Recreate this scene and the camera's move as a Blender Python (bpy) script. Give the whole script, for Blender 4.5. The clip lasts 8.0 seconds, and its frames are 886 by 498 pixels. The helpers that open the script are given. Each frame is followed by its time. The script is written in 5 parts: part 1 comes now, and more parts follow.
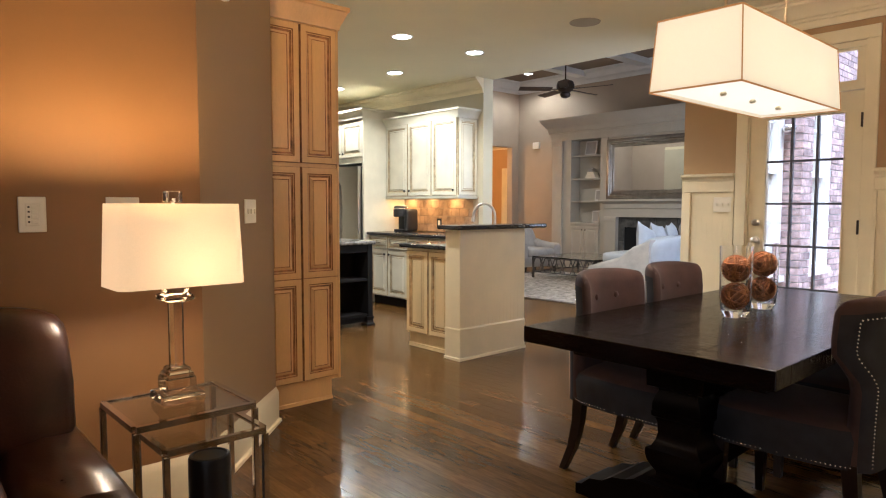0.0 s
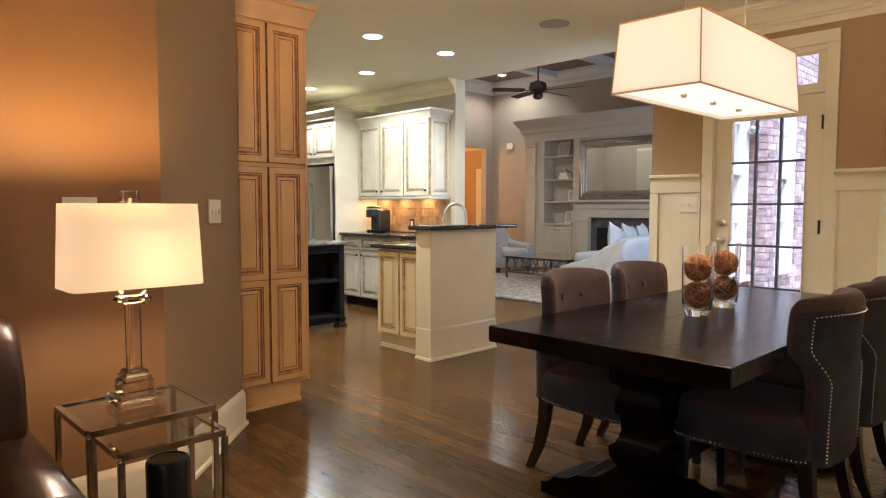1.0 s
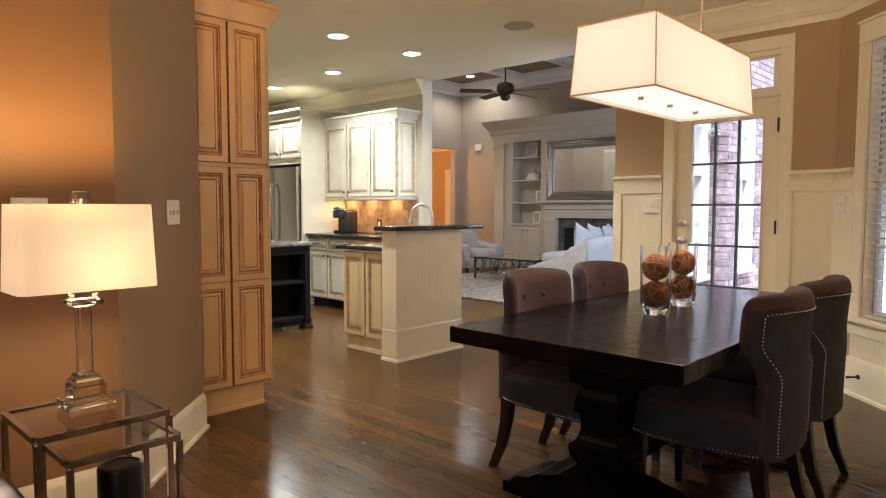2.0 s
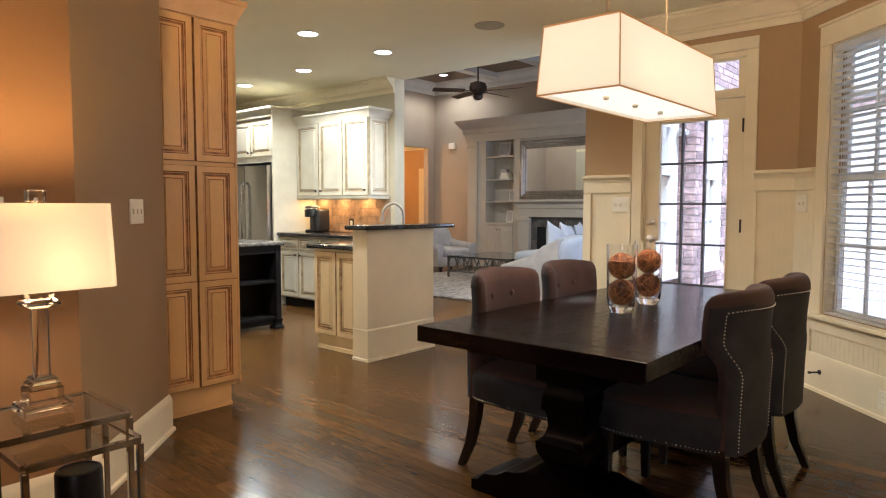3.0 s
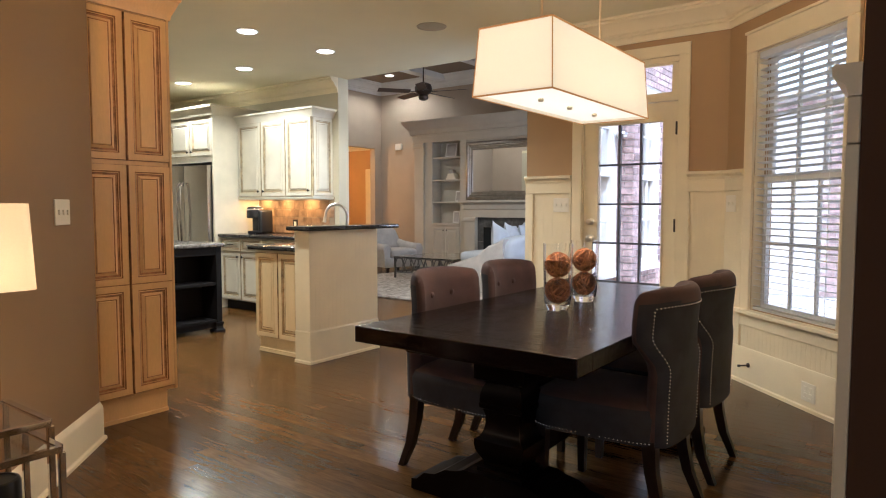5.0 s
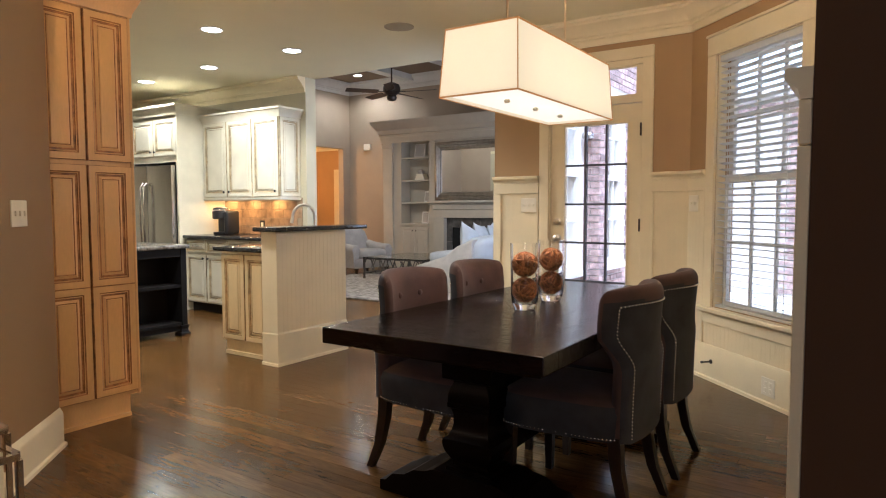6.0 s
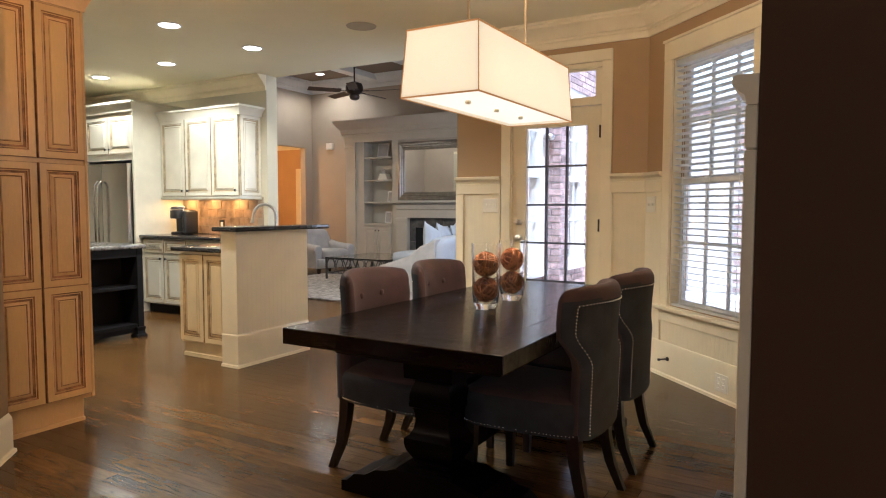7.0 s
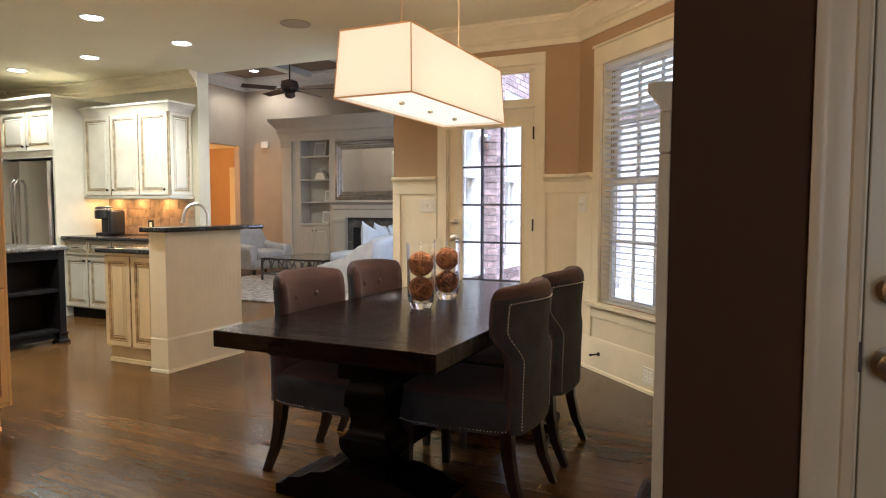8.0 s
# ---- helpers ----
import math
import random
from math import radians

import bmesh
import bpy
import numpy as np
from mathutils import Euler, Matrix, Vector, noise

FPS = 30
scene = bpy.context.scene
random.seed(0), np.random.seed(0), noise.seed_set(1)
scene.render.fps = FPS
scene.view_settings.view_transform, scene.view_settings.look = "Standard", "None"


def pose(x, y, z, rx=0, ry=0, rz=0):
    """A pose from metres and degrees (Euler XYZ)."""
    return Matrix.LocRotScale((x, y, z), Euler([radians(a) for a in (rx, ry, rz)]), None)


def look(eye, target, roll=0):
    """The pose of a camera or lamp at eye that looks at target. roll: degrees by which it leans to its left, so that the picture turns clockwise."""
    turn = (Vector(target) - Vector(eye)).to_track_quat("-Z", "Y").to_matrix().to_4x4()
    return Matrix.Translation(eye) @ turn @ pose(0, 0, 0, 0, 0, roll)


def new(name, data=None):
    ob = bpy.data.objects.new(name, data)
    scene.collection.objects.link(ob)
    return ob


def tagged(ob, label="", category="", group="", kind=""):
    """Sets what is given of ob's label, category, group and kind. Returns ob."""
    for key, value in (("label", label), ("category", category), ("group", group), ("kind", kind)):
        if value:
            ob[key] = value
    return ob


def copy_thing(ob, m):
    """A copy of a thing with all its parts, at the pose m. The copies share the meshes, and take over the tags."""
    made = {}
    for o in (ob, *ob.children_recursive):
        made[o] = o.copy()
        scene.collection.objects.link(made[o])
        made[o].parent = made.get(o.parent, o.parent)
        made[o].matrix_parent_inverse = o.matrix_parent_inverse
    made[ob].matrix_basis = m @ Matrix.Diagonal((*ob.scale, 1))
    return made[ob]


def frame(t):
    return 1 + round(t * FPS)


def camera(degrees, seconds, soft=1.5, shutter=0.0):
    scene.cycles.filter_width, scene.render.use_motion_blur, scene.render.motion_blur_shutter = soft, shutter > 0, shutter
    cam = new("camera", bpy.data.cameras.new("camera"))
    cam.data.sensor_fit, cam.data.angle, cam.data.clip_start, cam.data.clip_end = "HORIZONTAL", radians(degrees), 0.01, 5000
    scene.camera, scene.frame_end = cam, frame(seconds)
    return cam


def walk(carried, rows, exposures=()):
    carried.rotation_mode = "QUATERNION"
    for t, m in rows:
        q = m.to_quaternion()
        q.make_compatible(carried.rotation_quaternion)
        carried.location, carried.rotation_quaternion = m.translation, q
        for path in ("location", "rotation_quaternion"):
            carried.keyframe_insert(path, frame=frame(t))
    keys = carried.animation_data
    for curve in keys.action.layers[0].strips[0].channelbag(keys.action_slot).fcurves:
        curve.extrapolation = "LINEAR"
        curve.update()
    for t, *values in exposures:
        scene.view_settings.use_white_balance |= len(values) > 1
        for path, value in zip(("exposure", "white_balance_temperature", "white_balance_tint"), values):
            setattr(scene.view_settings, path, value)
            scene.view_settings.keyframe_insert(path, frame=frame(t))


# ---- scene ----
cam = camera(68.8, 8.0, 1.1)
PATH = [
    (0, (0.625, 0.906, 1.241), (1.965, 2.385, 1.11), 0.1),
    (0.5, (0.643, 0.889, 1.24), (2.014, 2.34, 1.112), 0.0),
    (1, (0.661, 0.874, 1.239), (2.054, 2.304, 1.11), 0.1),
    (1.5, (0.676, 0.859, 1.239), (2.1, 2.257, 1.112), 0.1),
    (3, (0.711, 0.822, 1.24), (2.218, 2.13, 1.11), 0.1),
    (3.5, (0.72, 0.815, 1.239), (2.247, 2.099, 1.109), 0.1),
    (4, (0.726, 0.806, 1.239), (2.275, 2.065, 1.109), 0.1),
    (4.5, (0.735, 0.79, 1.237), (2.312, 2.013, 1.109), 0.1),
    (6, (0.736, 0.769, 1.236), (2.395, 1.879, 1.11), -0.1),
    (6.5, (0.726, 0.76, 1.232), (2.413, 1.826, 1.108), -0.0),
    (7, (0.731, 0.755, 1.237), (2.45, 1.77, 1.111), 0.1),
    (7.5, (0.718, 0.743, 1.231), (2.483, 1.675, 1.106), 0.0),
    (8, (0.722, 0.725, 1.24), (2.528, 1.575, 1.113), 0.1),
]
walk(cam, [(t, look(e, g, r)) for t, e, g, r in PATH], exposures=[(0, 0.86, 5080, 13), (8, 0.86, 5080, 13)])

# ---- world and light ----
def world_sky():
    w = bpy.data.worlds.new("sky")
    scene.world = w
    w.use_nodes = True
    nt = w.node_tree
    sky = nt.nodes.new("ShaderNodeTexSky")
    sky.sky_type = "NISHITA"
    sky.sun_disc = False
    sky.sun_elevation = radians(63)
    sky.sun_rotation = radians(222)
    sky.air_density, sky.dust_density, sky.ozone_density = 1.0, 10.0, 0.6
    nt.links.new(sky.outputs[0], nt.nodes["Background"].inputs[0])
    nt.nodes["Background"].inputs[1].default_value = SKY


SKY = 0.15
world_sky()
sun = new("sun", bpy.data.lights.new("sun", "SUN"))
sun.data.energy, sun.data.angle, sun.data.color = 3.2, radians(12), (0.74, 0.87, 1.0)
sun.matrix_world = look((0, 0, 10), (1.2, 1.3, 6.5))
WARM = (1.0, 0.69, 0.40)
AMBER = (1.0, 0.56, 0.18)
CANC = (1.0, 0.88, 0.64)
DAY = (0.94, 0.95, 0.97)


def lamp(name, kind, at, energy, color, size=0.1, target=None, spot=120, blend=0.6):
    d = bpy.data.lights.new(name, kind)
    d.energy, d.color = energy, color
    if kind == "AREA":
        d.size = size
    else:
        d.shadow_soft_size = size
    if kind == "SPOT":
        d.spot_size, d.spot_blend = radians(spot), blend
    ob = new(name, d)
    ob.matrix_world = look(at, target) if target else pose(*at)
    return ob


# ---- materials ----
def mat(name, color, rough=0.5, metal=0.0, var=0.12, scale=6.0, bump=0.05, fine=120.0, stretch=(1, 1, 1),
        dark=None, coat=0.0, rvar=0.15, sheen=0.0, random_tone=0.0, spec=0.5):
    """A surface with mottling at one scale and grain with relief at a finer one."""
    m = bpy.data.materials.new(name)
    m.use_nodes = True
    nt = m.node_tree
    N, L = nt.nodes.new, nt.links.new
    b = nt.nodes["Principled BSDF"]
    b.inputs["Metallic"].default_value = metal
    b.inputs["Coat Weight"].default_value = coat
    b.inputs["Coat Roughness"].default_value = 0.12
    b.inputs["Sheen Weight"].default_value = sheen
    b.inputs["Specular IOR Level"].default_value = spec
    geo = N("ShaderNodeNewGeometry")
    mp = N("ShaderNodeMapping")
    mp.inputs["Scale"].default_value = stretch
    L(geo.outputs["Position"], mp.inputs[0])
    n1, n2 = N("ShaderNodeTexNoise"), N("ShaderNodeTexNoise")
    n1.inputs["Scale"].default_value, n1.inputs["Detail"].default_value = scale, 4
    n2.inputs["Scale"].default_value, n2.inputs["Detail"].default_value = fine, 3
    L(mp.outputs[0], n1.inputs[0])
    L(mp.outputs[0], n2.inputs[0])
    mix = N("ShaderNodeMath")
    mix.operation = "MULTIPLY_ADD"
    mix.inputs[1].default_value = 0.35
    L(n2.outputs[0], mix.inputs[0])
    L(n1.outputs[0], mix.inputs[2])
    ramp = N("ShaderNodeValToRGB")
    d = dark or tuple(c * (1 - 2.2 * var) for c in color)
    ramp.color_ramp.elements[0].position, ramp.color_ramp.elements[1].position = 0.42, 0.85
    ramp.color_ramp.elements[0].color = (*d, 1)
    ramp.color_ramp.elements[1].color = (*[min(1, c * (1 + var * 0.6)) for c in color], 1)
    L(mix.outputs[0], ramp.inputs[0])
    out = ramp.outputs[0]
    if random_tone:
        oi = N("ShaderNodeObjectInfo")
        add = N("ShaderNodeMath")
        add.inputs[1].default_value = 0.0
        L(oi.outputs["Random"], add.inputs[0])
        isl = N("ShaderNodeMath")
        L(add.outputs[0], isl.inputs[0])
        L(geo.outputs["Random Per Island"], isl.inputs[1])
        fr = N("ShaderNodeMath")
        fr.operation = "FRACT"
        L(isl.outputs[0], fr.inputs[0])
        hsv = N("ShaderNodeHueSaturation")
        mr = N("ShaderNodeMapRange")
        mr.inputs["To Min"].default_value, mr.inputs["To Max"].default_value = 1 - random_tone, 1 + random_tone
        L(fr.outputs[0], mr.inputs[0])
        L(mr.outputs[0], hsv.inputs["Value"])
        L(out, hsv.inputs["Color"])
        out = hsv.outputs[0]
    L(out, b.inputs["Base Color"])
    rr = N("ShaderNodeMapRange")
    rr.inputs["To Min"].default_value, rr.inputs["To Max"].default_value = max(0.02, rough - rvar * rough), min(1, rough + rvar * rough)
    L(n1.outputs[0], rr.inputs[0])
    L(rr.outputs[0], b.inputs["Roughness"])
    if bump:
        bp = N("ShaderNodeBump")
        bp.inputs["Strength"].default_value, bp.inputs["Distance"].default_value = bump, 0.004
        L(mix.outputs[0], bp.inputs["Height"])
        L(bp.outputs[0], b.inputs["Normal"])
    return m


def glass_mat(name, color=(1, 1, 1), rough=0.0, ior=1.45):
    m = bpy.data.materials.new(name)
    m.use_nodes = True
    b = m.node_tree.nodes["Principled BSDF"]
    b.inputs["Base Color"].default_value = (*color, 1)
    b.inputs["Transmission Weight"].default_value = 1.0
    b.inputs["Roughness"].default_value = rough
    b.inputs["IOR"].default_value = ior
    return m


def glow(name, color, strength):
    m = bpy.data.materials.new(name)
    m.use_nodes = True
    b = m.node_tree.nodes["Principled BSDF"]
    b.inputs["Base Color"].default_value = (*color, 1)
    b.inputs["Emission Color"].default_value = (*color, 1)
    b.inputs["Emission Strength"].default_value = strength
    return m


def shade_mat(name, color, strength, scale=220.0, through_color=(0.86, 0.80, 0.68), cloth=(0.5, 0.46, 0.38)):
    """Lit fabric: woven diffuse and translucent cloth that glows with its bulbs."""
    m = bpy.data.materials.new(name)
    m.use_nodes = True
    nt = m.node_tree
    N, L = nt.nodes.new, nt.links.new
    b = nt.nodes["Principled BSDF"]
    b.inputs["Base Color"].default_value = (*cloth, 1)
    b.inputs["Roughness"].default_value = 0.9
    geo, no, ra = N("ShaderNodeNewGeometry"), N("ShaderNodeTexNoise"), N("ShaderNodeMapRange")
    no.inputs["Scale"].default_value = scale
    ra.inputs["To Min"].default_value, ra.inputs["To Max"].default_value = strength * 0.86, strength * 1.12
    L(geo.outputs["Position"], no.inputs[0])
    L(no.outputs[0], ra.inputs[0])
    L(ra.outputs[0], b.inputs["Emission Strength"])
    b.inputs["Emission Color"].default_value = (*color, 1)
    tr, mx = N("ShaderNodeBsdfTranslucent"), N("ShaderNodeMixShader")
    tr.inputs[0].default_value = (*through_color, 1)
    mx.inputs[0].default_value = 0.45
    L(b.outputs[0], mx.inputs[1])
    L(tr.outputs[0], mx.inputs[2])
    L(mx.outputs[0], nt.nodes["Material Output"].inputs[0])
    return m


def wood_floor(name):
    """Oiled dark oak strips: each board its own tone, long fibres, broad figure, slightly uneven gloss."""
    m = bpy.data.materials.new(name)
    m.use_nodes = True
    nt = m.node_tree
    N, L = nt.nodes.new, nt.links.new
    b = nt.nodes["Principled BSDF"]
    geo, oi = N("ShaderNodeNewGeometry"), N("ShaderNodeObjectInfo")
    add = N("ShaderNodeMath")
    L(oi.outputs["Random"], add.inputs[0])
    L(geo.outputs["Random Per Island"], add.inputs[1])
    fr = N("ShaderNodeMath")
    fr.operation = "FRACT"
    L(add.outputs[0], fr.inputs[0])
    shift = N("ShaderNodeVectorMath")
    shift.operation = "SCALE"
    shift.inputs[0].default_value = (13.0, 37.0, 5.0)
    L(fr.outputs[0], shift.inputs["Scale"])
    pos = N("ShaderNodeVectorMath")
    L(geo.outputs["Position"], pos.inputs[0])
    L(shift.outputs[0], pos.inputs[1])

    def grain(scale, stretch, detail, distort=0.0):
        mp, n = N("ShaderNodeMapping"), N("ShaderNodeTexNoise")
        mp.inputs["Scale"].default_value = stretch
        n.inputs["Scale"].default_value, n.inputs["Detail"].default_value, n.inputs["Distortion"].default_value = scale, detail, distort
        L(pos.outputs[0], mp.inputs[0])
        L(mp.outputs[0], n.inputs[0])
        return n.outputs[0]
    fibre = grain(1.0, (230, 9, 10), 3)
    figure = grain(1.0, (36, 5.0, 10), 5, 1.6)
    wear = N("ShaderNodeTexNoise")
    wear.inputs["Scale"].default_value, wear.inputs["Detail"].default_value = 1.7, 4
    L(geo.outputs["Position"], wear.inputs[0])
    even = wear.outputs[0]
    mixed = N("ShaderNodeMath")
    mixed.operation = "MULTIPLY_ADD"
    mixed.inputs[1].default_value = 0.28
    L(fibre, mixed.inputs[0])
    L(figure, mixed.inputs[2])
    ramp = N("ShaderNodeValToRGB")
    e = ramp.color_ramp.elements
    e[0].position, e[1].position = 0.32, 0.92
    e[0].color, e[1].color = (0.056, 0.0268, 0.0073, 1), (0.130, 0.0655, 0.0190, 1)
    L(mixed.outputs[0], ramp.inputs[0])
    hsv, mr = N("ShaderNodeHueSaturation"), N("ShaderNodeMapRange")
    mr.inputs["To Min"].default_value, mr.inputs["To Max"].default_value = 0.72, 1.25
    L(fr.outputs[0], mr.inputs[0])
    L(mr.outputs[0], hsv.inputs["Value"])
    L(ramp.outputs[0], hsv.inputs["Color"])
    L(hsv.outputs[0], b.inputs["Base Color"])
    b.inputs["Specular IOR Level"].default_value = 0.20
    ro = N("ShaderNodeMapRange")
    ro.inputs["To Min"].default_value, ro.inputs["To Max"].default_value = 0.14, 0.22
    L(even, ro.inputs[0])
    L(ro.outputs[0], b.inputs["Roughness"])
    bp = N("ShaderNodeBump")
    bp.inputs["Strength"].default_value, bp.inputs["Distance"].default_value = 0.008, 0.002
    L(figure, bp.inputs["Height"])
    L(bp.outputs[0], b.inputs["Normal"])
    return m


def slat_mat(name):
    """Thin white slats that let a little daylight through."""
    m = mat(name, (0.86, 0.85, 0.81), 0.45, var=0.02, bump=0)
    nt = m.node_tree
    tr, mx = nt.nodes.new("ShaderNodeBsdfTranslucent"), nt.nodes.new("ShaderNodeMixShader")
    tr.inputs[0].default_value = (0.90, 0.90, 0.87, 1)
    mx.inputs[0].default_value = 0.62
    nt.links.new(nt.nodes["Principled BSDF"].outputs[0], mx.inputs[1])
    nt.links.new(tr.outputs[0], mx.inputs[2])
    nt.links.new(mx.outputs[0], nt.nodes["Material Output"].inputs[0])
    return m


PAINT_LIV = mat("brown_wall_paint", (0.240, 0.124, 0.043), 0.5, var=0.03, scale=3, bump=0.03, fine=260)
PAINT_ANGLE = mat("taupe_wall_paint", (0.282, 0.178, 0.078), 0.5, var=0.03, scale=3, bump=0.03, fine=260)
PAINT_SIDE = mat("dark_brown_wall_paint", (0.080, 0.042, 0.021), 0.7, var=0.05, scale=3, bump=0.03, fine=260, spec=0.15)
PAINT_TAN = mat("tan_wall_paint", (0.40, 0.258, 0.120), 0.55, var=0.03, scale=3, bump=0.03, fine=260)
PAINT_KIT = mat("sage_cream_wall_paint", (0.53, 0.49, 0.36), 0.6, var=0.03, scale=3, bump=0.03, fine=260)
PAINT_GREY = mat("greige_wall_paint", (0.43, 0.35, 0.265), 0.6, var=0.03, scale=3, bump=0.03, fine=260)
PAINT_HALL = mat("ochre_hall_paint", (0.54, 0.33, 0.13), 0.6, var=0.03, scale=3, bump=0.03, fine=260)
CEIL = mat("ceiling_paint", (0.76, 0.70, 0.48), 0.8, var=0.02, scale=2, bump=0.03, fine=200)
TRIM = mat("cream_trim_paint", (0.80, 0.71, 0.50), 0.35, var=0.03, scale=5, bump=0.02)
BUILTIN = mat("warm_white_joinery_paint", (0.53, 0.485, 0.395), 0.4, var=0.03, scale=5, bump=0.02)
TRIMW = mat("white_trim_paint", (0.72, 0.70, 0.66), 0.35, var=0.03, scale=5, bump=0.02)
FLOORM = wood_floor("oak_floor")
FLOORGAP = mat("floor_joint", (0.035, 0.02, 0.012), 0.7, var=0.1)
# One glazed finish: lamplight put into the pantry's colour, kitchen light into the peninsula's
CABINET = mat("glazed_paint_lamplit", (0.70, 0.425, 0.162), 0.38, var=0.07, scale=5, bump=0.03, fine=90, stretch=(1, 1, 0.25))
CABINET_LIT = mat("glazed_paint_kitchen_lit", (0.72, 0.57, 0.32), 0.38, var=0.07, scale=5, bump=0.03, fine=90, stretch=(1, 1, 0.25))
CABWHITE = mat("cream_cabinet_paint", (0.66, 0.625, 0.505), 0.35, var=0.05, scale=5, bump=0.03, fine=90)
GLAZE = mat("brown_glaze", (0.40, 0.18, 0.052), 0.45, var=0.35, scale=14, bump=0.05)
GLAZE3 = mat("honey_glaze", (0.46, 0.29, 0.12), 0.45, var=0.35, scale=14, bump=0.05)
GLAZE2 = mat("grey_brown_glaze", (0.40, 0.31, 0.17), 0.45, var=0.3, scale=14, bump=0.05)
GRANITE = mat("black_granite", (0.035, 0.032, 0.032), 0.12, var=0.5, scale=60, bump=0.0, fine=300)
GRANITE2 = mat("grey_granite", (0.19, 0.175, 0.155), 0.14, var=0.4, scale=50, bump=0.0, fine=300)
# Painted muntins seen backlit: their dark against daylight is put into this grey
MUNTIN = mat("grey_backlit_muntin", (0.10, 0.10, 0.115), 0.5, var=0.05)
BLACKWOOD = mat("black_painted_wood", (0.006, 0.005, 0.005), 0.6, var=0.2, scale=8, bump=0.03, spec=0.2)
ESPRESSO = mat("espresso_wood", (0.009, 0.0045, 0.0035), 0.17, var=0.3, scale=5, bump=1.0, fine=16, stretch=(10, 1.2, 4), rvar=0.3, spec=0.3)
# Espresso darkened and dulled: shade under the tabletop put into the colour
PEDWOOD = mat("espresso_wood_shaded", (0.004, 0.0022, 0.0018), 0.36, var=0.3, scale=5, bump=0.08, fine=30, spec=0.07)
LEGWOOD = mat("dark_chair_leg_wood", (0.016, 0.008, 0.0055), 0.3, var=0.25, scale=9, bump=0.05)
FABRIC = mat("mauve_grey_velvet", (0.068, 0.036, 0.0310), 0.9, var=0.2, scale=9, bump=0.3, fine=420, sheen=0.06)
TWEED = mat("charcoal_grey_tweed", (0.030, 0.030, 0.034), 0.95, var=0.22, scale=12, bump=0.35, fine=380)
NAIL = mat("nickel_nailhead", (0.86, 0.86, 0.88), 0.25, 1.0, var=0.03, bump=0)
CHROME = mat("chrome", (0.85, 0.83, 0.80), 0.06, 1.0, var=0.02, bump=0)
STEEL = mat("brushed_steel", (0.60, 0.57, 0.54), 0.26, 1.0, var=0.08, scale=4, bump=0.05, fine=300, stretch=(1, 1, 0.03))
NICKEL = mat("satin_nickel", (0.74, 0.71, 0.65), 0.3, 1.0, var=0.03, bump=0)
BRASS = mat("satin_brass", (0.80, 0.66, 0.42), 0.35, 1.0, var=0.03, bump=0)
BRONZE = mat("dark_bronze", (0.06, 0.045, 0.038), 0.4, 0.7, var=0.1, bump=0.02)
LEATHER = mat("brown_leather", (0.036, 0.0115, 0.005), 0.29, var=0.3, scale=7, bump=0.35, fine=150)
BLACKPL = mat("black_plastic", (0.015, 0.015, 0.016), 0.35, var=0.05, bump=0.02)
PLATE = mat("ivory_plastic", (0.84, 0.79, 0.66), 0.35, var=0.02, bump=0)
GLASS = glass_mat("clear_glass")
CRYSTAL = glass_mat("crystal", (1, 0.98, 0.95), 0.0, 1.5)
TABLEGLASS = glass_mat("table_glass", (0.86, 0.90, 0.86))
MIRROR = mat("mirror_silver", (0.88, 0.88, 0.87), 0.02, 1.0, var=0.0, bump=0)
FRAMESILVER = mat("silver_leaf_frame", (0.34, 0.31, 0.27), 0.32, 0.85, var=0.1, scale=12, bump=0.03)
LINEN = mat("pale_linen", (0.46, 0.43, 0.40), 0.9, var=0.08, scale=8, bump=0.2, fine=400)
WHITECOTTON = mat("white_cotton", (0.42, 0.44, 0.47), 0.9, var=0.05, scale=6, bump=0.2, fine=300)
RUGM = mat("cream_shag", (0.42, 0.37, 0.32), 1.0, var=0.32, scale=14, bump=0.6, fine=160)
SLATE = mat("slate_tile", (0.13, 0.12, 0.105), 0.45, var=0.3, scale=9, bump=0.15)
SOOT = mat("soot_black", (0.008, 0.008, 0.008), 0.9, var=0.1, bump=0.05)
TRAV = mat("tumbled_travertine", (0.40, 0.25, 0.14), 0.55, var=0.22, scale=12, bump=0.25, fine=90, random_tone=0.2)
GROUT = mat("sand_grout", (0.36, 0.28, 0.19), 0.9, var=0.1, bump=0.1)
BRICK = mat("red_brick", (0.48, 0.355, 0.335), 0.85, var=0.22, scale=16, bump=0.3, fine=110, random_tone=0.28)
MORTAR = mat("pale_mortar", (0.62, 0.60, 0.57), 0.95, var=0.1, bump=0.15)
CONCRETE = mat("pale_concrete", (0.54, 0.53, 0.51), 0.9, var=0.12, scale=2, bump=0.15)
BARK = mat("woven_rattan", (0.56, 0.235, 0.085), 0.6, var=0.3, scale=30, bump=0.3)
BARK2 = mat("dark_rattan", (0.34, 0.13, 0.05), 0.6, var=0.3, scale=30, bump=0.3)
BLIND = slat_mat("white_blind_slat")
SHADEM = shade_mat("lit_pendant_fabric", (1.0, 0.81, 0.49), 0.44)
SHADEM2 = shade_mat("lit_lamp_fabric", (1.0, 0.71, 0.35), 0.47, through_color=(0.46, 0.375, 0.28), cloth=(0.50, 0.38, 0.22))
DIFFUSER = shade_mat("lit_diffuser", (1.0, 0.86, 0.66), 0.60)
SHADETRIM = shade_mat("lit_shade_binding", (1.0, 0.45, 0.12), 0.22, cloth=(0.45, 0.24, 0.09), through_color=(0.5, 0.28, 0.1))
CANGLOW = glow("can_bulb", (1.0, 0.93, 0.78), 20.0)
PEWTER = mat("pewter_metal", (0.15, 0.14, 0.13), 0.35, 0.9, var=0.1, bump=0.02)
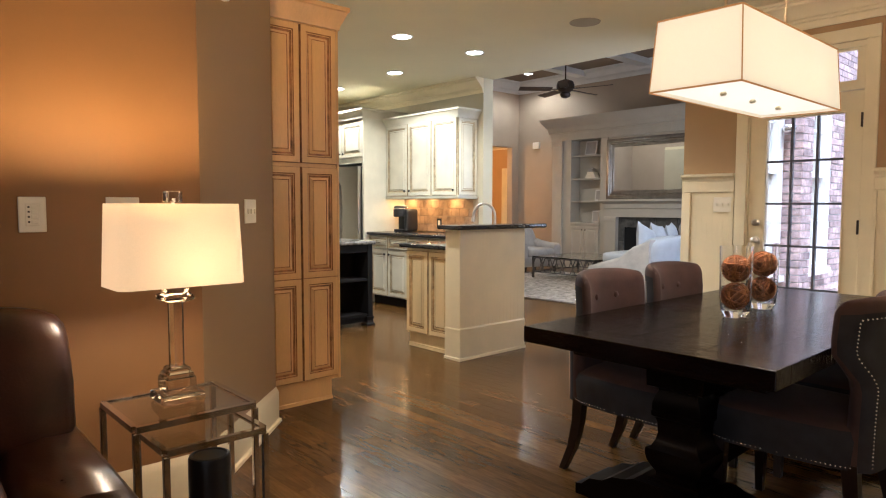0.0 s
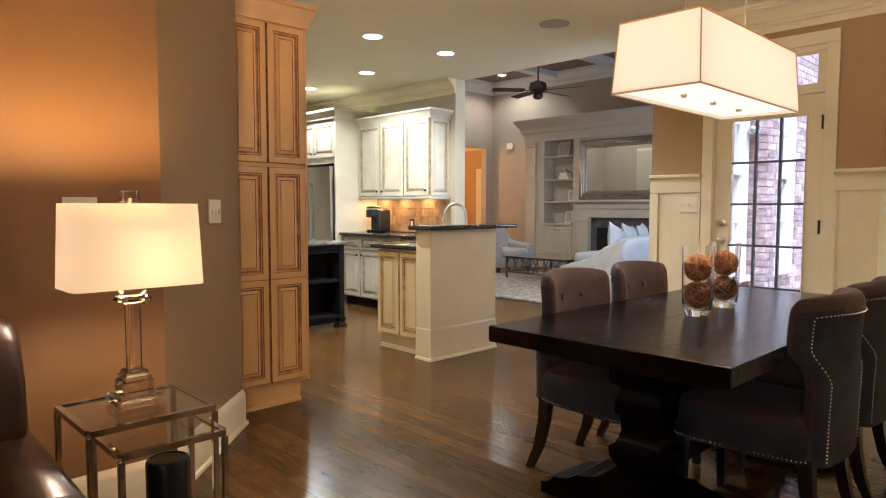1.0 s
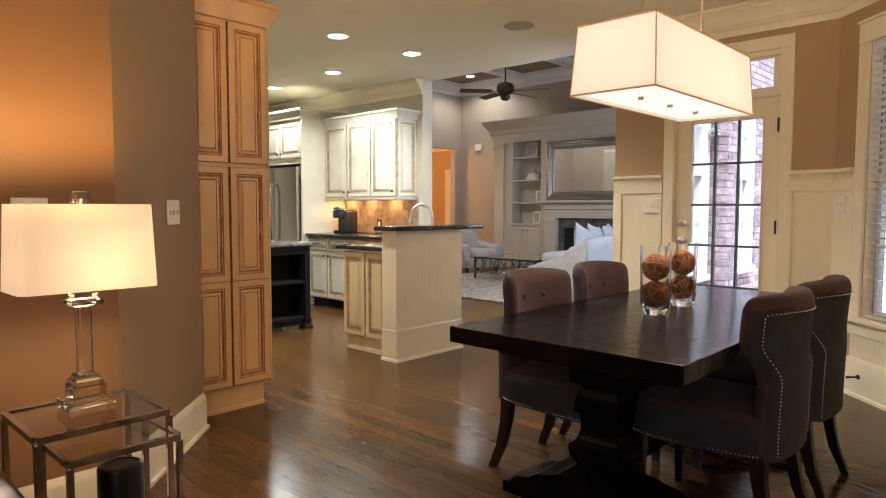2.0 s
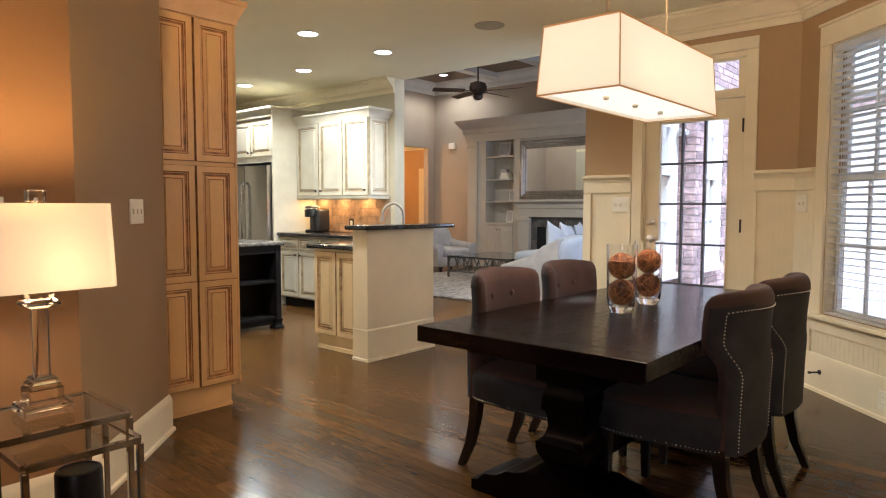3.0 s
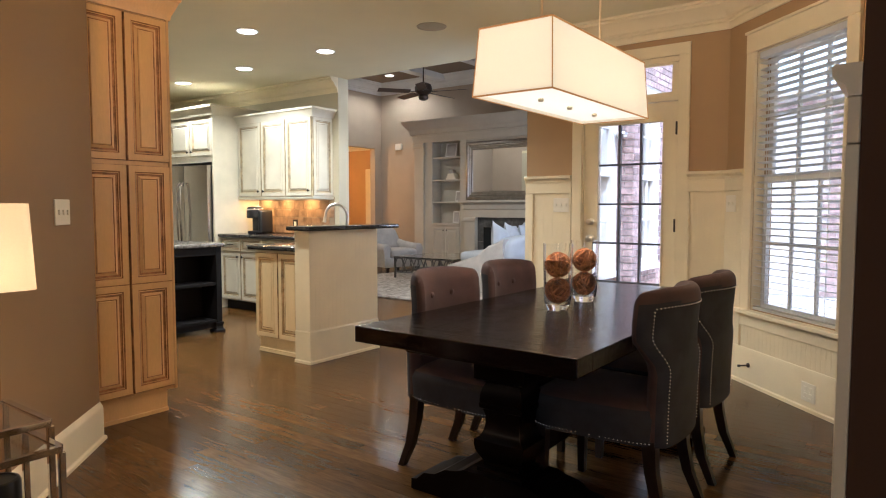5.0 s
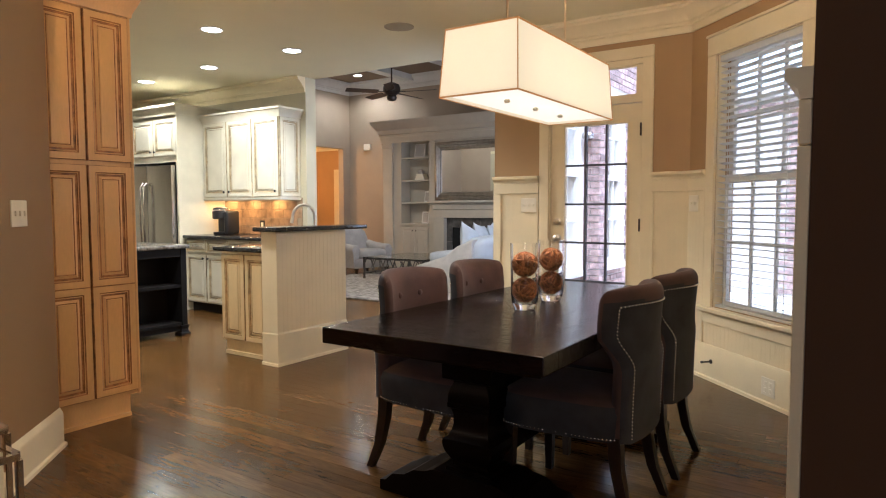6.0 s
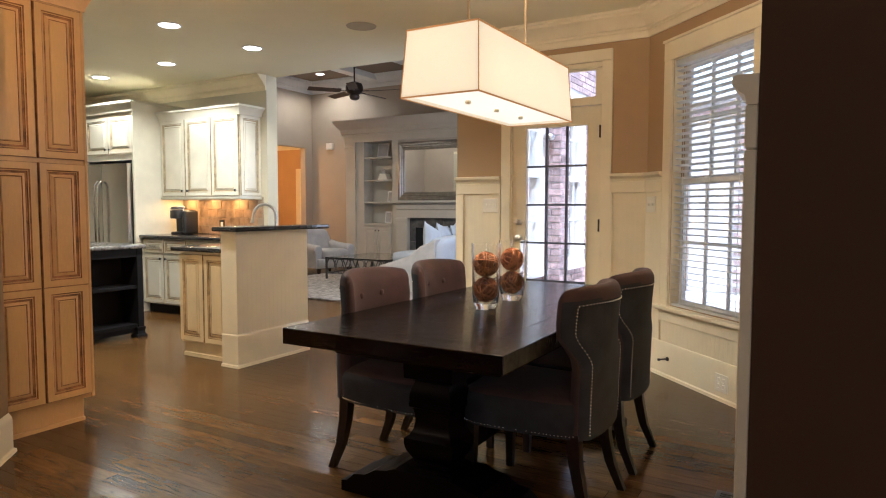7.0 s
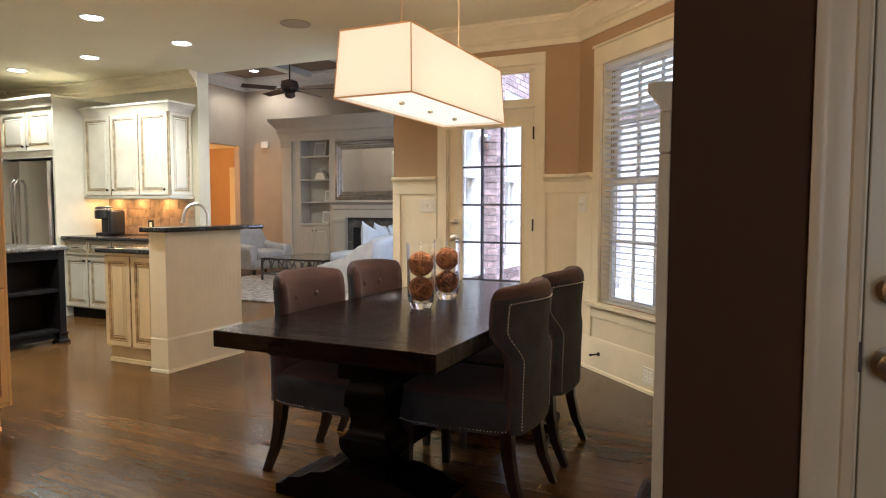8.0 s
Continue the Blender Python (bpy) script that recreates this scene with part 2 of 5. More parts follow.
FAN = mat("dark_walnut_blade", (0.055, 0.028, 0.018), 0.35, var=0.2, scale=8, bump=0.05)
SPEAKERM = mat("speaker_grille", (0.42, 0.37, 0.27), 0.7, var=0.05, bump=0.2, fine=500)
COFFER = mat("taupe_coffer_paint", (0.25, 0.18, 0.115), 0.8, var=0.03, scale=2, bump=0.03)


# ---- mesh tools ----
def quadbox(bm, x0, y0, z0, x1, y1, z1, mi=0):
    v = [bm.verts.new(p) for p in ((x0, y0, z0), (x1, y0, z0), (x1, y1, z0), (x0, y1, z0), (x0, y0, z1), (x1, y0, z1), (x1, y1, z1), (x0, y1, z1))]
    for q in ((3, 2, 1, 0), (4, 5, 6, 7), (0, 1, 5, 4), (1, 2, 6, 5), (2, 3, 7, 6), (3, 0, 4, 7)):
        bm.faces.new([v[i] for i in q]).material_index = mi
    return v


def box(x0, y0, z0, x1, y1, z1, bev=0.0, seg=2):
    bm = bmesh.new()
    quadbox(bm, min(x0, x1), min(y0, y1), min(z0, z1), max(x0, x1), max(y0, y1), max(z0, z1))
    if bev:
        bmesh.ops.bevel(bm, geom=bm.edges[:], offset=bev, segments=seg, affect="EDGES", profile=0.5)
    return bm


def prism(pts, z0, z1, bm=None):
    bm = bm or bmesh.new()
    a = [bm.verts.new((x, y, z0)) for x, y in pts]
    b = [bm.verts.new((x, y, z1)) for x, y in pts]
    bm.faces.new(a[::-1])
    bm.faces.new(b)
    n = len(pts)
    for i in range(n):
        bm.faces.new((a[i], a[(i + 1) % n], b[(i + 1) % n], b[i]))
    bmesh.ops.recalc_face_normals(bm, faces=bm.faces[:])
    return bm


def sweep(path, profile, bm=None, side=1):
    """A moulding: a profile of (out, height) run along a line on the plan, mitred at its turns; out is to the left of the line."""
    bm = bm or bmesh.new()
    P = [Vector(p) for p in path]
    rows = []
    for i, p in enumerate(P):
        d0 = (P[i] - P[i - 1]).normalized() if i else (P[1] - P[0]).normalized()
        d1 = (P[i + 1] - P[i]).normalized() if i < len(P) - 1 else d0
        n0, n1 = Vector((-d0.y, d0.x)), Vector((-d1.y, d1.x))
        m = (n0 + n1).normalized()
        k = side / max(0.3, m.dot(n0))
        rows.append([bm.verts.new((p.x + m.x * o * k, p.y + m.y * o * k, z)) for o, z in profile])
    n = len(profile)
    for r0, r1 in zip(rows, rows[1:]):
        for j in range(n):
            bm.faces.new((r0[j], r1[j], r1[(j + 1) % n], r0[(j + 1) % n]))
    bm.faces.new(rows[0])
    bm.faces.new(rows[-1][::-1])
    bmesh.ops.recalc_face_normals(bm, faces=bm.faces[:])
    return bm


def lathe(profile, n=24, cx=0.0, cy=0.0, sx=1.0, sy=1.0, turn=0.0, bm=None):
    """A turned shape; with n=4 and turn=45 a square one."""
    bm = bm or bmesh.new()
    k = 1 / math.cos(math.pi / n) if n == 4 else 1.0
    rings = []
    for r, z in profile:
        rings.append([bm.verts.new((cx + sx * k * r * math.cos(2 * math.pi * i / n + radians(turn)),
                                    cy + sy * k * r * math.sin(2 * math.pi * i / n + radians(turn)), z)) for i in range(n)])
    for a, b in zip(rings, rings[1:]):
        for i in range(n):
            bm.faces.new((a[i], a[(i + 1) % n], b[(i + 1) % n], b[i]))
    bm.faces.new(rings[0][::-1])
    bm.faces.new(rings[-1])
    bmesh.ops.recalc_face_normals(bm, faces=bm.faces[:])
    return bm


def tube(pts, r, n=8, bm=None, r1=None):
    bm = bm or bmesh.new()
    P = [Vector(p) for p in pts]
    rings = []
    for i, p in enumerate(P):
        d = (P[min(i + 1, len(P) - 1)] - P[max(i - 1, 0)]).normalized()
        u = d.orthogonal().normalized() if i == 0 else (u - d * u.dot(d)).normalized()
        v = d.cross(u)
        rr = r if r1 is None else r + (r1 - r) * i / (len(P) - 1)
        rings.append([bm.verts.new(p + (u * math.cos(2 * math.pi * k / n) + v * math.sin(2 * math.pi * k / n)) * rr) for k in range(n)])
    for a, b in zip(rings, rings[1:]):
        for k in range(n):
            bm.faces.new((a[k], a[(k + 1) % n], b[(k + 1) % n], b[k]))
    bm.faces.new(rings[0][::-1])
    bm.faces.new(rings[-1])
    return bm


def loft(rings, bm=None, cap=True, mi=0):
    bm = bm or bmesh.new()
    R = [[bm.verts.new(p) for p in r] for r in rings]
    n = len(R[0])
    for a, b in zip(R, R[1:]):
        for k in range(n):
            bm.faces.new((a[k], a[(k + 1) % n], b[(k + 1) % n], b[k])).material_index = mi
    if cap:
        bm.faces.new(R[0][::-1])
        bm.faces.new(R[-1])
    bmesh.ops.recalc_face_normals(bm, faces=bm.faces[:])
    return bm


def mesh_of(name, bm, mats, smooth=None):
    me = bpy.data.meshes.new(name)
    bm.to_mesh(me)
    bm.free()
    for m in (mats if isinstance(mats, (list, tuple)) else [mats]):
        me.materials.append(m)
    if smooth is not None:
        me.shade_smooth()
        me.set_sharp_from_angle(angle=radians(smooth))
    return me


def part(name, bm, material, parent=None, label="", smooth=None, m=None):
    ob = new(name, mesh_of(name, bm, material, smooth))
    if parent is not None:
        ob.parent = parent
    if m is not None:
        ob.matrix_basis = m
    return tagged(ob, label) if label else ob


def thing(name, m, label, category, group="", kind=""):
    ob = new(name)
    ob.matrix_world = m
    return tagged(ob, label, category, group, kind)


def structure(name, bm, material, label, category, smooth=None):
    return tagged(part(name, bm, material, smooth=smooth), label, category, kind="structure")


def panel_bm(w, h, t=0.02, stile=0.055, lines=True, mid=None):
    """A raised-panel door lying on the plane y=0, its face at -t: frame, bevelled groove with glaze, raised field."""
    bm = bmesh.new()
    spans = [(0.0, h)] if mid is None else [(0.0, mid), (mid, h)]

    def ring(z0, z1, inset, d):
        x0, x1 = inset, w - inset
        return [bm.verts.new((x0, -d, z0 + inset)), bm.verts.new((x1, -d, z0 + inset)), bm.verts.new((x1, -d, z1 - inset)), bm.verts.new((x0, -d, z1 - inset))]

    for k, (z0, z1) in enumerate(spans):
        a = 0.012 if len(spans) > 1 else 0.0
        zz0, zz1 = z0 - (a if k else 0), z1 + (a if k == 0 else 0)
        steps = [(0.0, 0.0, 1), (0.0, t - 0.003, 1), (0.003, t, 1), (stile - 0.014, t, 0), (stile - 0.008, t - 0.005, 1), (stile - 0.003, t - 0.003, 0),
                 (stile, t - 0.009, 1), (stile + 0.009, t - 0.010, 1), (stile + 0.024, t - 0.003, 0), (stile + 0.029, t - 0.0055, 1), (stile + 0.032, t - 0.002, 0)]
        prev = None
        for inset, d, mi in steps:
            if inset * 2 > min(w, z1 - z0) * 0.96:
                break
            r = ring(z0, z1, inset, d)
            if prev:
                for i in range(4):
                    bm.faces.new((prev[i], prev[(i + 1) % 4], r[(i + 1) % 4], r[i])).material_index = mi if lines else 0
            prev = r
        bm.faces.new(prev)
    return bm


def knob_bm(r=0.014):
    bm = lathe([(0.005, 0), (0.005, 0.014), (r, 0.018), (r, 0.024), (0.006, 0.028)], 12)
    bmesh.ops.rotate(bm, verts=bm.verts[:], matrix=Matrix.Rotation(radians(90), 3, "X"))
    return bm


def cabinet_door(parent, x, z, w, h, mats, y=0.0, knob=None, mid=None, lines=True, name="door", stile=0.055, knob_mat=None):
    d = part(name, panel_bm(w, h, 0.02, stile, lines, mid), mats, parent, smooth=25, m=pose(x, y, z))
    if knob:
        part("knob", knob_bm(), knob_mat or BRONZE, d, "small dark knob", smooth=40, m=pose(knob[0], -0.02, knob[1]))
    return d


# ---- shell ----
def walls():
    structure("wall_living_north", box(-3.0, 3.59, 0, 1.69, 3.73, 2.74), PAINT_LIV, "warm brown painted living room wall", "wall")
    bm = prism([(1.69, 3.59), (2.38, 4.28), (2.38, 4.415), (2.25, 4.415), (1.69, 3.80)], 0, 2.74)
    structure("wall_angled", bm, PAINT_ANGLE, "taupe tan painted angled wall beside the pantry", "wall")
    bm = box(-3.14, -2.34, 0, -3.0, -1.9, 2.74)
    quadbox(bm, -3.14, -0.1, 0, -3.0, 3.73, 2.74)
    quadbox(bm, -3.14, -1.9, 0, -3.0, -0.1, 0.6)
    quadbox(bm, -3.14, -1.9, 2.3, -3.0, -0.1, 2.74)
    structure("wall_living_west", bm, PAINT_LIV, "plain tan painted living room wall", "wall")
    bm = box(-3.0, -2.34, 0, 3.2, -2.2, 2.74)
    structure("wall_living_south", bm, PAINT_LIV, "plain tan painted living room wall", "wall")
    structure("wall_living_east", box(3.05, -2.2, 0, 3.19, 0.739, 2.74), PAINT_LIV, "plain tan painted wall behind a closed door", "wall")
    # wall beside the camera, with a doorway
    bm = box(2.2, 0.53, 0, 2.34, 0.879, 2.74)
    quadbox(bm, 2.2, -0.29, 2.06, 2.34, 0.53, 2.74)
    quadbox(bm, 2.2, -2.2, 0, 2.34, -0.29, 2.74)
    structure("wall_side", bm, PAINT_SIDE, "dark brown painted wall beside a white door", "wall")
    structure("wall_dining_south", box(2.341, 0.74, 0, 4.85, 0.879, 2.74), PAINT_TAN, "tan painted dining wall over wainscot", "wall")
    # door wall
    bm = box(5.85, 1.90, 0, 5.99, 2.30, 2.74)
    quadbox(bm, 5.85, 3.11, 0, 5.99, 3.63, 2.74)
    quadbox(bm, 5.85, 2.30, 2.40, 5.99, 3.11, 2.74)
    structure("wall_dining_east", bm, PAINT_TAN, "tan painted wall over cream wainscot round a glazed door", "wall")
    # kitchen
    structure("wall_kitchen_east", box(6.12, 6.27, 0, 6.28, 9.74, 2.74), PAINT_KIT, "pale sage cream kitchen wall", "wall")
    structure("wall_kitchen_north", box(2.16, 9.60, 0, 6.12, 9.74, 2.74), PAINT_KIT, "pale sage cream kitchen wall", "wall")
    structure("wall_kitchen_west", box(2.16, 4.45, 0, 2.29, 9.60, 2.74), PAINT_KIT, "pale sage cream kitchen wall", "wall")
    # family room
    structure("wall_header", box(6.12, 3.63, 2.81, 6.28, 10.7, 4.1), PAINT_GREY, "greige wall above the wide opening", "wall")
    bm = box(6.28, 10.7, 0, 9.4, 10.84, 4.1)
    quadbox(bm, 11.58, 10.7, 0, 11.94, 10.84, 4.1)
    quadbox(bm, 9.4, 10.7, 2.56, 11.58, 10.84, 4.1)
    structure("wall_family_north", bm, PAINT_GREY, "greige family room wall with a hall opening", "wall")
    structure("wall_family_east", box(11.8, 3.49, 0, 11.94, 10.7, 4.1), PAINT_GREY, "greige wall behind the fireplace built-in", "wall")
    structure("wall_family_west", box(6.14, 9.74, 0, 6.28, 10.7, 2.81), PAINT_GREY, "greige family room wall end", "wall")
    # hall behind the family room
    bm = box(9.26, 10.84, 0, 9.4, 13.5, 2.8)
    quadbox(bm, 12.4, 10.84, 0, 12.54, 13.5, 2.8)
    quadbox(bm, 9.4, 13.36, 0, 12.4, 13.5, 2.8)
    structure("wall_hall", bm, PAINT_HALL, "ochre painted hallway walls in warm lamplight", "wall")
    structure("hall_ceiling", box(9.26, 10.845, 2.8, 12.54, 13.5, 2.86), CEIL, "plain hall ceiling", "ceiling")
    # ceilings
    bm = box(-3.14, -2.34, 2.74, 2.41, 4.44, 2.81)
    quadbox(bm, 2.41, -2.34, 2.74, 6.28, 9.74, 2.81)
    quadbox(bm, 2.16, 4.44, 2.74, 2.41, 9.74, 2.81)
    structure("ceiling", bm, CEIL, "smooth pale cream painted ceiling", "ceiling")
    bm = box(6.12, 3.49, 4.0, 11.94, 10.84, 4.12)
    structure("ceiling_family", bm, COFFER, "taupe coffered ceiling between cream beams", "ceiling")
    bm = bmesh.new()
    for x in (7.3, 8.8, 10.3):
        quadbox(bm, x - 0.11, 3.63, 3.88, x + 0.11, 10.7, 3.997)
    for y in (4.5, 6.0, 7.5, 8.95):
        quadbox(bm, 6.28, y - 0.11, 3.883, 11.8, y + 0.11, 3.995)
    structure("trim_ceiling_beams", bm, TRIMW, "cream painted coffer beams", "ceiling beams")


def crown_profile(z, d=0.13, h=0.17):
    steps = ((0, 1), (0.10, 1), (0.13, 0.94), (0.13, 0.76), (0.22, 0.73), (0.22, 0.64), (0.34, 0.60), (0.42, 0.50), (0.58, 0.36), (0.78, 0.24), (0.86, 0.21), (0.86, 0.11), (1, 0.09), (1, 0))
    return [(d * a, z - h * b) for a, b in steps] + [(0, z)]


def base_profile(h=0.17, t=0.018):
    return [(0, 0), (t + 0.016, 0), (t + 0.014, 0.016), (t, 0.02), (t, h - 0.035), (t * 0.8, h - 0.02), (t * 0.35, h - 0.008), (0.003, h), (0, h)]


def mouldings():
    structure("baseboard_living", sweep([(2.38, 4.28), (1.69, 3.59), (-3.0, 3.59)], base_profile(0.20)), TRIM, "tall cream moulded baseboard", "baseboard", 30)
    structure("trim_crown_dining", sweep([(5.85, 3.63), (5.85, 1.95), (4.78, 0.88), (2.25, 0.88)], crown_profile(2.739, 0.14, 0.20), side=-1), TRIM, "deep cream crown moulding", "crown moulding", 30)
    structure("trim_crown_kitchen", sweep([(6.12, 6.27), (6.12, 9.6), (2.3, 9.6)], crown_profile(2.739)), TRIM, "cream crown moulding in the kitchen", "crown moulding", 30)
    structure("trim_crown_family", sweep([(11.8, 3.63), (11.8, 10.7), (6.28, 10.7)], crown_profile(3.998, 0.17, 0.25)), TRIMW, "cream crown moulding under the coffers", "crown moulding", 30)


def beadboard(length, z0, z1, pitch=0.042, t=0.010):
    """Tongue-and-groove boards on the plane y=0 looking along -y: each board proud of its joint."""
    bm = bmesh.new()
    n = max(1, round(length / pitch))
    w = length / n
    prof = []
    for i in range(n):
        x = i * w
        prof += [(x, t - 0.0007), (x + 0.0014, t - 0.0007), (x + 0.0028, t), (x + w - 0.008, t), (x + w - 0.006, t - 0.0004), (x + w - 0.004, t), (x + w - 0.001, t)]
    prof.append((length, t - 0.0007))
    lo = [bm.verts.new((x, -d, z0)) for x, d in prof]
    hi = [bm.verts.new((x, -d, z1)) for x, d in prof]
    for i in range(len(prof) - 1):
        bm.faces.new((lo[i], lo[i + 1], hi[i + 1], hi[i]))
    return bm


def wainscot(name, start, heading, length, cuts=(), stiles=(), rail_ends=True, label="cream painted beadboard wainscot with a cap rail"):
    """Wainscot along a wall: base, beadboard, frieze board, cap rail. heading: degrees of the wall's run, boards face to its right. cuts: gaps in the run, with the gap's lower edge."""
    root = thing(name, Matrix.Translation((*start, 0)) @ Matrix.Rotation(radians(heading), 4, "Z"), label, "wainscot", kind="structure")
    runs, u = [], 0.0
    for a, b, low in sorted(cuts):
        runs.append((u, a, 1.36))
        if low > 0.3:
            runs.append((a, b, low))
        u = b
    runs.append((u, length, 1.36))
    for a, b, top in runs:
        if b - a < 0.02:
            continue
        part("beadboard", beadboard(b - a, 0.25, top), TRIM, root, m=pose(a, 0, 0))
        part("base_board", sweep([(a, 0), (b, 0)], [(0, 0), (0.034, 0), (0.032, 0.02), (0.02, 0.026), (0.02, 0.24), (0.014, 0.255), (0, 0.257)], side=-1), TRIM, root, smooth=30)
        if top > 1.3:
            part("frieze_board", box(a, -0.024, 1.36, b, 0, 1.449, 0.003, 1), TRIM, root)
            part("cap_rail", sweep([(a, 0), (b, 0)], [(0, 1.45), (0.022, 1.45), (0.026, 1.47), (0.045, 1.485), (0.05, 1.49), (0.05, 1.508), (0.044, 1.512), (0, 1.512)], side=-1), TRIM, root, smooth=30)
    for a, b in stiles:
        part("stile", box(a, -0.024, 0.26, b, 0, 1.3575, 0.002, 1), TRIM, root)
    return root


walls()
mouldings()
wainscot("wainscot_door", (5.85, 3.63), -90, 1.68, cuts=((0.44, 1.40, 0.0),), stiles=((0, 0.075), (0.40, 0.44), (1.40, 1.42)))
wainscot("wainscot_bay", (5.85, 1.95), -135, 1.513, cuts=((0.235, 1.24, 0.44),), stiles=((0.205, 0.235), (1.24, 1.27)))
wainscot("wainscot_south", (4.78, 0.88), 180, 2.58, stiles=((2.50, 2.58),))


def bay_wall():
    m = Matrix.Translation((5.85, 1.95, 0)) @ Matrix.Rotation(radians(-135), 4, "Z")
    bm = bmesh.new()
    a, b, z0, z1 = 0.325, 1.145, 0.53, 2.30
    quadbox(bm, -0.0, 0, 0, a, 0.14, 2.74)
    quadbox(bm, b, 0, 0, 1.53, 0.14, 2.74)
    quadbox(bm, a, 0, 0, b, 0.14, z0)
    quadbox(bm, a, 0, z1, b, 0.14, 2.74)
    bm.transform(m)
    structure("wall_bay", bm, PAINT_TAN, "tan painted angled bay wall over wainscot", "wall")
    w = thing("window_1", m, "white double-hung window with cream casing", "window", kind="structure")
    part("casing", box(a - 0.095, -0.022, z0 - 0.03, a, 0, z1, 0.004), TRIM, w)
    part("casing", box(b, -0.022, z0 - 0.03, b + 0.095, 0, z1, 0.004), TRIM, w)
    part("head_casing", box(a - 0.095, -0.024, z1 + 0.0005, b + 0.095, 0, z1 + 0.13, 0.004), TRIM, w)
    part("head_cap", box(a - 0.105, -0.034, z1 + 0.131, b + 0.105, 0, z1 + 0.15, 0.004), TRIM, w)
    for x in (a, b - 0.008):
        part("jamb", box(x, 0.001, z0, x + 0.008, 0.069, z1), TRIM, w)
    part("head_jamb", box(a + 0.0085, 0.001, z1 - 0.008, b - 0.0085, 0.069, z1), TRIM, w)
    part("window_sill", box(a - 0.13, -0.065, z0 - 0.032, b + 0.13, 0.03, z0 - 0.002, 0.006), TRIM, w)
    part("apron", box(a - 0.09, -0.022, z0 - 0.12, b + 0.09, 0, z0 - 0.033, 0.003), TRIM, w)
    for k, (lo, hi, y) in enumerate(((z0, 1.45, 0.070), (1.41, z1, 0.100))):
        bm = box(a, y, lo, a + 0.045, y + 0.03, hi)
        quadbox(bm, b - 0.045, y, lo, b, y + 0.03, hi)
        quadbox(bm, a + 0.045, y, lo, b - 0.045, y + 0.03, lo + 0.045)
        quadbox(bm, a + 0.045, y, hi - 0.04, b - 0.045, y + 0.03, hi)
        s = part("sash", bm, TRIMW, w)
        wi, hh = (b - a - 0.09), hi - lo - 0.085
        for i in (1, 2):
            xx = a + 0.045 + wi * i / 3
            part("muntin", box(xx - 0.009, y + 0.004, lo + 0.045, xx + 0.009, y + 0.026, hi - 0.04), TRIMW, s)
        for i in (1,):
            zz = lo + 0.045 + hh * i / 2
            part("muntin", box(a + 0.045, y + 0.006, zz - 0.009, b - 0.045, y + 0.024, zz + 0.009), TRIMW, s)
        g = part("pane", box(a + 0.045, y + 0.013, lo + 0.045, b - 0.045, y + 0.017, hi - 0.04), GLASS, s)
        g.visible_shadow = False
    bl = thing("window_blind", m, "white slatted venetian blind, lowered and tilted open", "blind")
    part("valance", box(a + 0.010, 0.006, z1 - 0.052, b - 0.010, 0.060, z1 - 0.009, 0.004), BLIND, bl)
    n = 38
    sl = bmesh.new()
    quadbox(sl, a + 0.010, -0.025, -0.0014, b - 0.010, 0.025, 0.0014)
    me = mesh_of("slat", sl, BLIND)
    for i in range(n):
        z = z1 - 0.085 - i * (z1 - 0.085 - z0 - 0.03) / (n - 1)
        s = new("slat", me)
        s.parent = bl
        s.matrix_basis = pose(0, 0.034, z, -12, 0, 0)
    part("bottom_rail", box(a + 0.006, 0.012, z0 + 0.002, b - 0.006, 0.056, z0 + 0.02, 0.003), BLIND, bl)
    for x in (a + 0.12, (a + b) / 2, b - 0.12):
        part("ladder_cord", box(x - 0.0025, 0.0045, z0 + 0.02, x + 0.0025, 0.006, z1 - 0.08), BLIND, bl)


